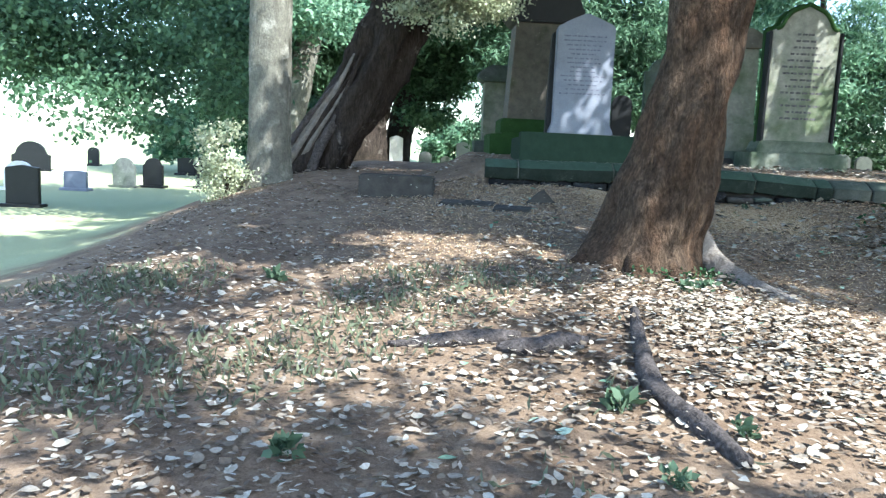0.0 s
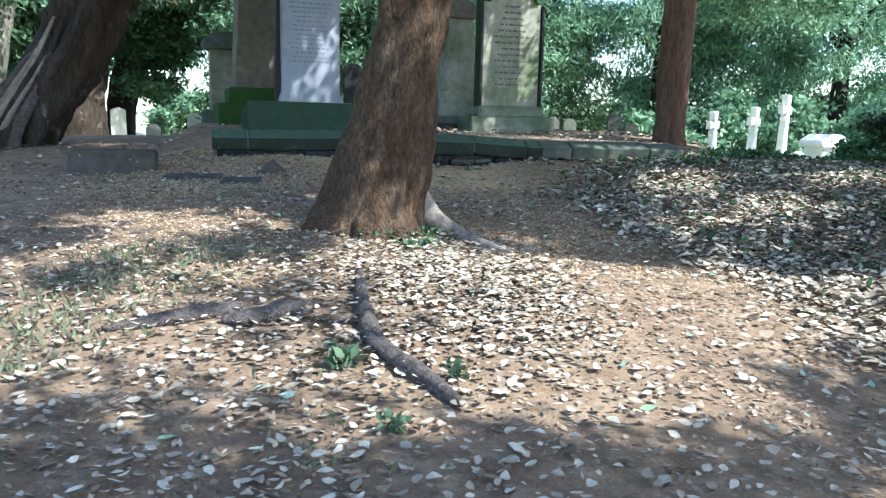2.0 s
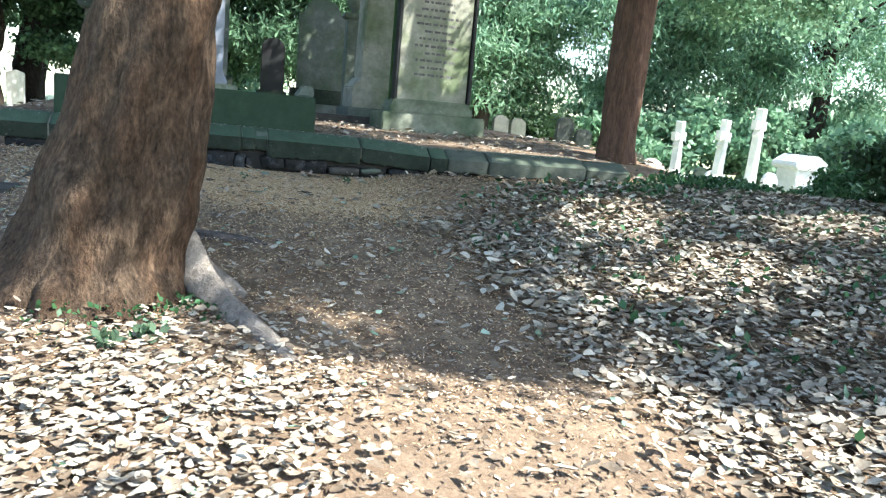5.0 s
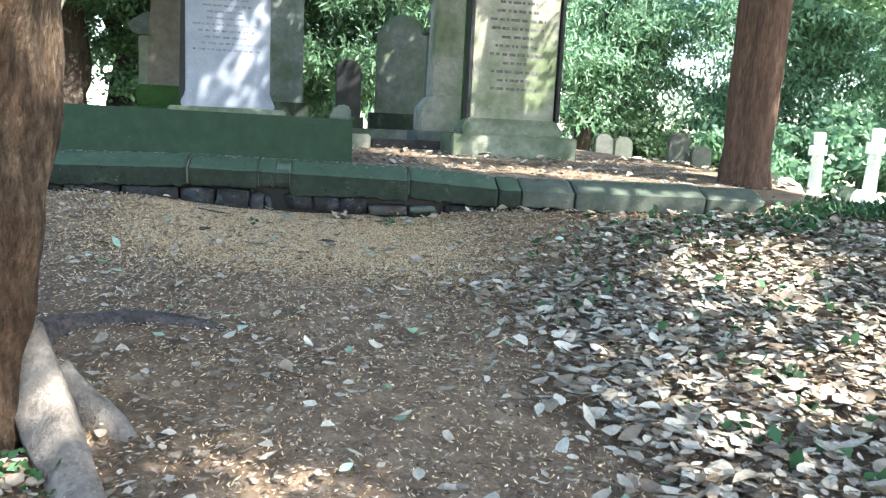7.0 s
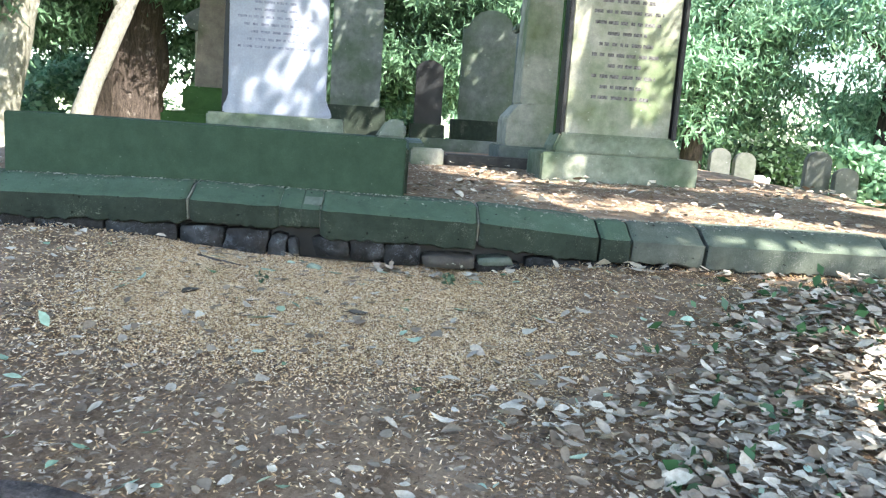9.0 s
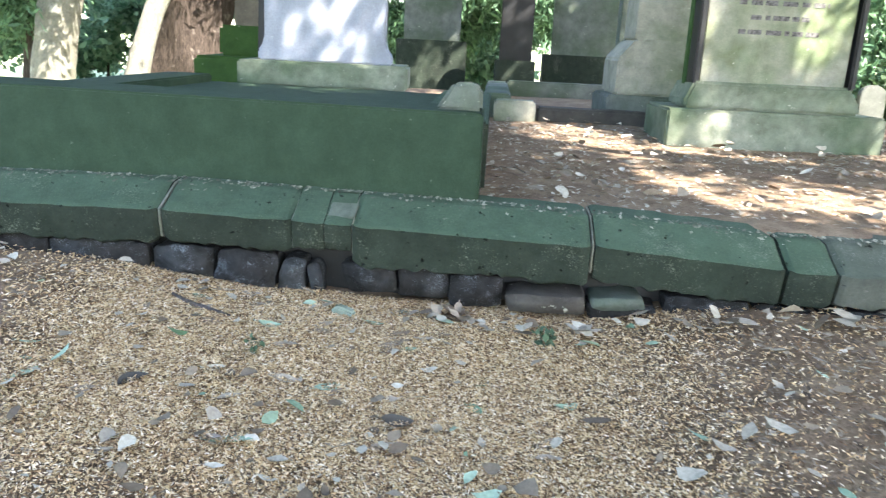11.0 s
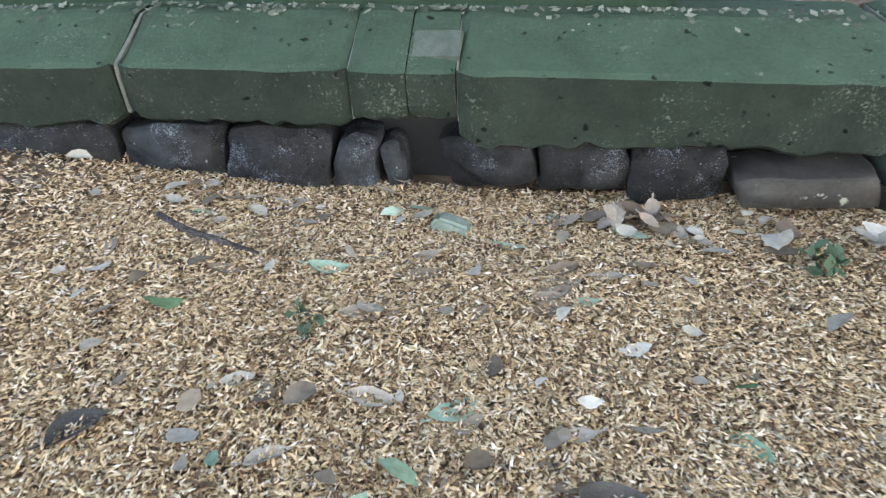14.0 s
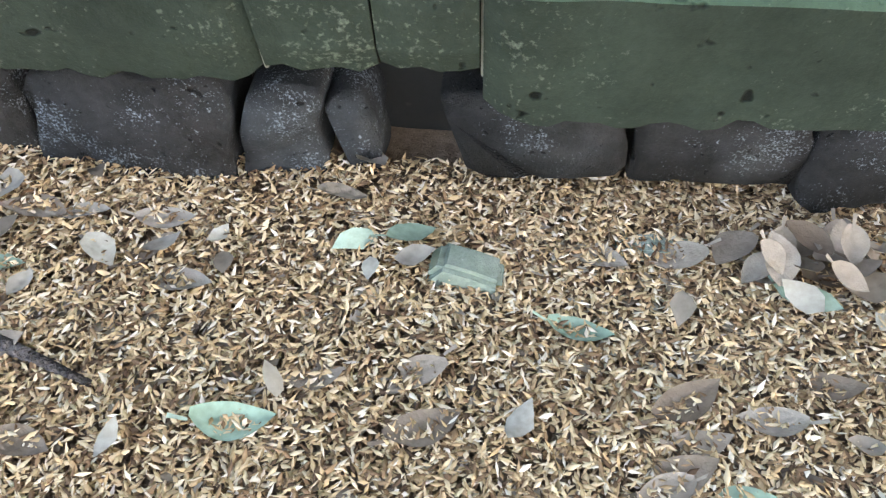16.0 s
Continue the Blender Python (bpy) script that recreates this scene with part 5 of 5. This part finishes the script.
def husks(n, x0, x1, y0, y1, seed, size, soft=0.0):
    def keep(x, y):
        fade = 1.0 if not soft else step(x, x0, x0 + soft) * step(x, x1, x1 - soft) * step(y, y0, y0 + soft)
        return husk_density(x, y) * fade
    spots, g = strew(n, x0, x1, y0, y1, seed, keep)
    P = np.array([(x, y, ground_z(x, y) + 0.008) for x, y in spots])
    yaw = g.uniform(0, 2 * math.pi, n)
    pit = g.normal(0, 0.35, n)
    d = np.stack([np.cos(yaw) * np.cos(pit), np.sin(yaw) * np.cos(pit), np.sin(pit)], 1)
    s = np.stack([-np.sin(yaw), np.cos(yaw), g.normal(0, 0.4, n)], 1)
    L, W = (size * g.uniform(0.5, 1.4, n))[:, None], (size * g.uniform(0.09, 0.19, n))[:, None]
    up = np.array([0, 0, 1.0]) * W * 0.8
    P[:, 2] += g.uniform(0, 0.012, n)
    v = np.stack([P - d * L / 2, P + s * W - up * 0.3, P + d * L / 2, P - s * W - up * 0.3, P + up], 1).reshape(-1, 3)
    b = (np.arange(n) * 5)[:, None]
    f = np.concatenate([b + np.array([q]) for q in ((0, 1, 4), (1, 2, 4), (2, 3, 4), (3, 0, 4))])
    ob = quads("husks", v, f, M_HUSK)
    return tagged(ob, "carpet of tan and brown seed husks on the soil", "husks", kind="stuff")


husks(100000, -2.0, 1.2, -2.3, -0.13, 31, 0.0185, 0.9)
husks(60000, -1.7, 0.7, -1.7, -0.16, 33, 0.017, 0.5)
husks(64000, -4.8, 4.2, -6.4, -0.13, 32, 0.022, 1.5)


def debris(n, x0, x1, y0, y1, seed, size, mat, label):
    """Fine flat bits of leaf, bark and dry grass lying every way."""
    spots, g = strew(n, x0, x1, y0, y1, seed, lambda x, y: (0.35 + 0.65 * min(1.0, max(0.0, 0.5 + 1.2 * noise.noise(Vector((x * 1.4, y * 1.4, 12)))))) if on_soil(x, y) else 0)
    P = np.array([(x, y, ground_z(x, y) + 0.012) for x, y in spots])
    yaw = g.uniform(0, 2 * math.pi, n)
    d = np.stack([np.cos(yaw), np.sin(yaw), g.normal(0, 0.15, n)], 1)
    s = np.stack([-np.sin(yaw), np.cos(yaw), g.normal(0, 0.25, n)], 1)
    L, W = (size * g.uniform(0.4, 1.5, n))[:, None], (size * g.uniform(0.06, 0.35, n))[:, None]
    v = np.stack([P - d * L / 2, P + s * W, P + d * L / 2, P - s * W], 1).reshape(-1, 3)
    return tagged(quads("leaf_debris", v, np.arange(4 * n).reshape(-1, 4), mat), label, "leaf debris", kind="stuff")


debris(60000, -7.0, 5.5, -12.0, -0.25, 51, 0.042, M_SCRAP, "fine debris of broken leaves and dry grass")
debris(26000, -3.6, 3.6, -5.6, -0.25, 53, 0.026, M_SCRAP, "fine broken leaf scraps on the trodden husks")
debris(9000, -2.6, 4.0, 0.15, 3.4, 52, 0.04, M_LITTER, "fine leaf debris on the terrace soil")


def ivy_density(x, y):
    w = 0.018 if y < -1.0 else 0.0
    w += math.exp(-(((y + 0.45 - 0.22 * (x - 4.5)) / 0.22) ** 2)) * step(x, 3.6, 4.8)
    w += 0.1 * math.exp(-(((x - 3.4) / 0.9) ** 2 + ((y + 0.75) / 0.3) ** 2))
    w *= 0.4 + 0.9 * max(0.0, 0.5 + noise.noise(Vector((x * 1.7, y * 1.7, 8))))
    return min(1.0, w) if x > 0.9 + 0.3 * abs(y + 2.5) else 0.0


def ivy(n, seed):
    spots, g = strew(n, 0.8, 8.6, -6.5, 2.8, seed, ivy_density)
    C = np.array([(x, y, ground_z(x, y) + 0.02 + 0.05 * g.random() * ivy_density(x, y)) for x, y in spots])
    v, f = leaf_cloud(g, C, np.array([0.04, 0.04, 0.02]), n, 0.075, -0.4)
    return tagged(quads("ivy", v, f, M_IVY), "dark green ivy creeping over the leafy bank", "ivy", kind="stuff")


ivy(9000, 61)


def foot_ivy(n, seed):
    """Small ivy climbing between the roots of the near tree."""
    g = np.random.default_rng(seed)
    a = g.uniform(-1.9, -0.25, n)
    r = 0.50 + np.abs(g.normal(0, 0.16, n))
    C = np.array([(x, y, ground_z(x, y) + 0.03 + 0.22 * max(0.0, 0.75 - q) * h) for x, y, q, h in zip(-1.76 + r * np.cos(a), -4.15 + r * np.sin(a), r, g.random(n))])
    v, f = leaf_cloud(g, C, np.array([0.02, 0.02, 0.02]), n, 0.036, -0.2)
    return tagged(quads("ivy", v, f, M_IVY), "small dark ivy growing at the foot of the tree", "ivy", kind="stuff")


foot_ivy(190, 62)

# ---- small loose things under the kerb ----
def leaf_thing(x, y, size, yaw, mat, label, seed, group="loose leaves", wide=0.24, z=None, pitch=0.0):
    """One curled leaf: rib, two bowed halves and a stalk."""
    g = np.random.default_rng(seed)
    bm = bmesh.new()
    curl, fold, bow = g.uniform(0.1, 0.7), g.uniform(0.1, 0.6), g.uniform(-0.12, 0.12)
    n = 9
    rib, sides = [], ([], [])
    for i in range(n):
        u = i / (n - 1)
        w = wide * size * math.sin(math.pi * min(1.0, 0.04 + u * 0.96)) ** 0.8 * (1.15 - 0.3 * u)
        cx, cy, cz = (u - 0.5) * size, bow * size * (u - 0.5) ** 2 * 4, curl * size * (u - 0.5) ** 2 * 0.8
        rib.append(bm.verts.new((cx, cy, cz)))
        for k, s in enumerate((1, -1)):
            sides[k].append(bm.verts.new((cx, cy + s * w, cz + fold * w + 0.08 * size * 0.3 * noise.noise(Vector((u * 5, s, seed))))))
    for k in (0, 1):
        for i in range(n - 1):
            q = (rib[i], rib[i + 1], sides[k][i + 1], sides[k][i])
            bm.faces.new(q if k == 0 else q[::-1])
    st = [bm.verts.new(p) for p in ((-0.5 * size, 0.002, curl * size * 0.2), (-0.72 * size, 0.004, curl * size * 0.35), (-0.72 * size, -0.002, curl * size * 0.35), (-0.5 * size, -0.002, curl * size * 0.2))]
    bm.faces.new(st)
    ob = part("leaf", bm, mat, None, smooth=True)
    ob.matrix_basis = pose(x, y, (ground_z(x, y) + 0.014) if z is None else z, g.uniform(-12, 12), pitch + g.uniform(-12, 8), yaw)
    return tagged(ob, label, "leaf", group)


LEAF_SPOTS = ((-1.05, -0.3), (-0.94, -0.3), (-1.12, -0.3), (-0.95, -0.35), (-0.89, -0.4), (-0.7, -0.52), (-0.59, -0.5), (-0.57, -0.57), (-1.0, -0.63), (-0.69, -0.72),
              (-0.45, -0.69), (-0.36, -0.3), (-0.29, -0.6), (-0.31, -0.62), (-0.3, -0.65), (-0.26, -0.56), (-0.18, -0.53), (-0.27, -0.51), (-0.1, -0.48), (-1.08, -0.52),
              (-0.38, -1.28), (-0.45, -0.99), (-0.62, -0.95), (-0.26, -0.99),
              (-0.26, -1.09), (-0.11, -1.20), (-0.23, -1.26), (0.28, -1.15), (0.14, -1.25), (0.28, -1.23), (-0.86, -1.16), (-0.77, -1.10), (-0.76, -1.33), (-1.03, -1.47), (-1.23, -1.19), (-1.32, -1.04))
for i, (x, y) in enumerate(LEAF_SPOTS):
    leaf_thing(x, y, 0.07 + 0.03 * ((i * 7) % 5) / 5, (15, -10, 170, 30, -25, 8, 195)[i % 7] + (i * 13) % 20, M_DRYLEAF, "curled grey-brown dead leaf on the husks", 200 + i)
for i, (x, y, s, yaw) in enumerate(((-0.392, -0.422, 0.085, -15), (-1.134, -0.397, 0.08, -5), (-0.782, -0.585, 0.095, 5), (-0.231, -0.623, 0.08, 20), (-0.686, -1.33, 0.13, 12), (-0.466, -0.955, 0.11, 40), (-1.434, -1.147, 0.10, 60), (-1.53, -0.967, 0.08, 5), (0.366, -0.919, 0.10, 35))):
    leaf_thing(x, y, s, yaw, M_GREENLEAF, "pale green fallen leaf lying underside up", 260 + i, "green leaves")
leaf_thing(-0.705, -0.262, 0.075, 25, M_DRYLEAF, "brown dead leaf propped in a gap of the footing", 291, "loose leaves", 0.3, ground_z(-0.7, -0.26) + 0.05, 30)
for i, (x, y) in enumerate(((-0.205, -1.124), (-1.10, -1.09))):
    leaf_thing(x, y, 0.11, 10 + 40 * i, M_LEDGE, "dark wet rotting leaf pressed flat", 280 + i, "rotting leaves", 0.32)
leaf_thing(-0.612, -0.299, 0.075, 35, M_GREENLEAF, "pale green leaf propped against the footing", 290, "green leaves", 0.3, ground_z(-0.612, -0.289) + 0.03, 18)
for i in range(24):
    g = np.random.default_rng(300 + i)
    x, y = -0.091 + g.normal(0, 0.065), -0.312 + g.normal(0, 0.025)
    leaf_thing(x, y, g.uniform(0.045, 0.08), g.uniform(0, 360), M_DRYLEAF, "crumpled dead leaf in a heap against the footing", 300 + i, "leaf heap", 0.3, ground_z(x, y) + 0.012 + 0.05 * g.random(), g.uniform(-40, 40))

pebble = thing("stone", pose(-0.538, -0.342, ground_z(-0.538, -0.342) - 0.01, 0, 0, -6), "pale grey-green chip of stone lying on husks", "stone")
part("chip", prism([(-0.05, 0), (0.05, 0.0), (0.052, 0.035), (0.01, 0.05), (-0.03, 0.058), (-0.052, 0.03)], 0.05, 0.008, -0.02, 0.008, 4, 2), M_CHIP, pebble)
sliver = thing("stone", pose(-0.275, -0.275, ground_z(-0.275, -0.275) - 0.004, 0, 0, -4), "thin green-stained sliver of broken stone", "stone")
part("chip", prism([(-0.075, 0), (0.07, 0.0), (0.05, 0.016), (-0.02, 0.024), (-0.06, 0.014)], 0.04, 0.005, -0.02, 0.005, 6, 2), M_CHIP, sliver)
twig = thing("twig", pose(0, 0, 0), "thin bare brown twig lying on the husks", "twig")
trunk_part(twig, [(x, y, ground_z(x, y) + 0.018) for x, y in ((-1.24, -0.42), (-1.14, -0.49), (-1.05, -0.52), (-0.95, -0.555))], [0.008, 0.010, 0.009, 0.005], M_LOG, "stem", 7, 0.2, 2, 14, 0.1)


def weed(x, y, size, seed, label="small green weed growing through the leaves"):
    w = thing("weed", pose(x, y, ground_z(x, y)), label, "weed", "weeds")
    g = np.random.default_rng(seed)
    v, f = leaf_cloud(g, np.array([[0, 0, 0.02], [0.03, 0.01, 0.04], [-0.02, 0.03, 0.05]]), np.array([size * 0.3, size * 0.3, size * 0.15]), 46, size, -0.8)
    v[:, 2] = np.abs(v[:, 2])
    quads("leaves", v, f, M_WEED, w)


for i, (x, y, s) in enumerate(((-4.6, -5.0, 0.07), (-2.45, -7.05, 0.075), (-1.95, -7.3, 0.045), (-2.35, -7.75, 0.04), (0.305, -0.47, 0.035), (-0.776, -0.80, 0.022), (2.0, -3.6, 0.06), (-3.9, -7.6, 0.06), (-1.45, -4.95, 0.05), (-1.62, -5.05, 0.05))):
    weed(x, y, s, 400 + i)


def tufts(n, seed):
    """Sparse grass on the trodden slope."""
    spots, g = strew(n, -8.0, -2.2, -12.0, -4.5, seed, lambda x, y: max(0.0, 0.1 + 0.9 * noise.noise(Vector((x * 0.7, y * 0.7, 15)))) * step(x, -2.0, -5.0))
    C = np.array([(x, y, ground_z(x, y)) for x, y in spots])
    v, f = leaf_cloud(g, C, np.array([0.03, 0.03, 0.004]), n, 0.07, -1.2, "needle")
    return tagged(quads("grass", v, f, M_GRASS), "sparse short grass on the bare slope", "grass", kind="stuff")


tufts(9000, 71)


def kerb_scraps(n, seed):
    """Dust, scraps of leaf and lichen crusts along the back of the chamfer."""
    g = np.random.default_rng(seed)
    x, y = g.uniform(-3.0, 3.7, n), -0.035 - np.abs(g.normal(0, 0.035, n))
    z = np.array([kerb_arris(q) for q in x]) + np.where(y > -0.07, 0.101, 0.101 + (y + 0.07) * 0.5)
    P = np.stack([x, y, z + 0.003], 1)
    yaw = g.uniform(0, 2 * math.pi, n)
    d = np.stack([np.cos(yaw), np.sin(yaw), 0.4 * np.sin(yaw)], 1)
    s = np.stack([-np.sin(yaw), np.cos(yaw), 0.4 * np.cos(yaw)], 1)
    L, W = g.uniform(0.006, 0.035, (n, 1)), g.uniform(0.003, 0.010, (n, 1))
    v = np.stack([P - d * L / 2, P + s * W, P + d * L / 2, P - s * W], 1).reshape(-1, 3)
    return tagged(quads("kerb_scraps", v, np.arange(4 * n).reshape(-1, 4), M_CRUST), "pale scraps and lichen crumbs along the kerb top", "debris", kind="stuff")


kerb_scraps(800, 81)
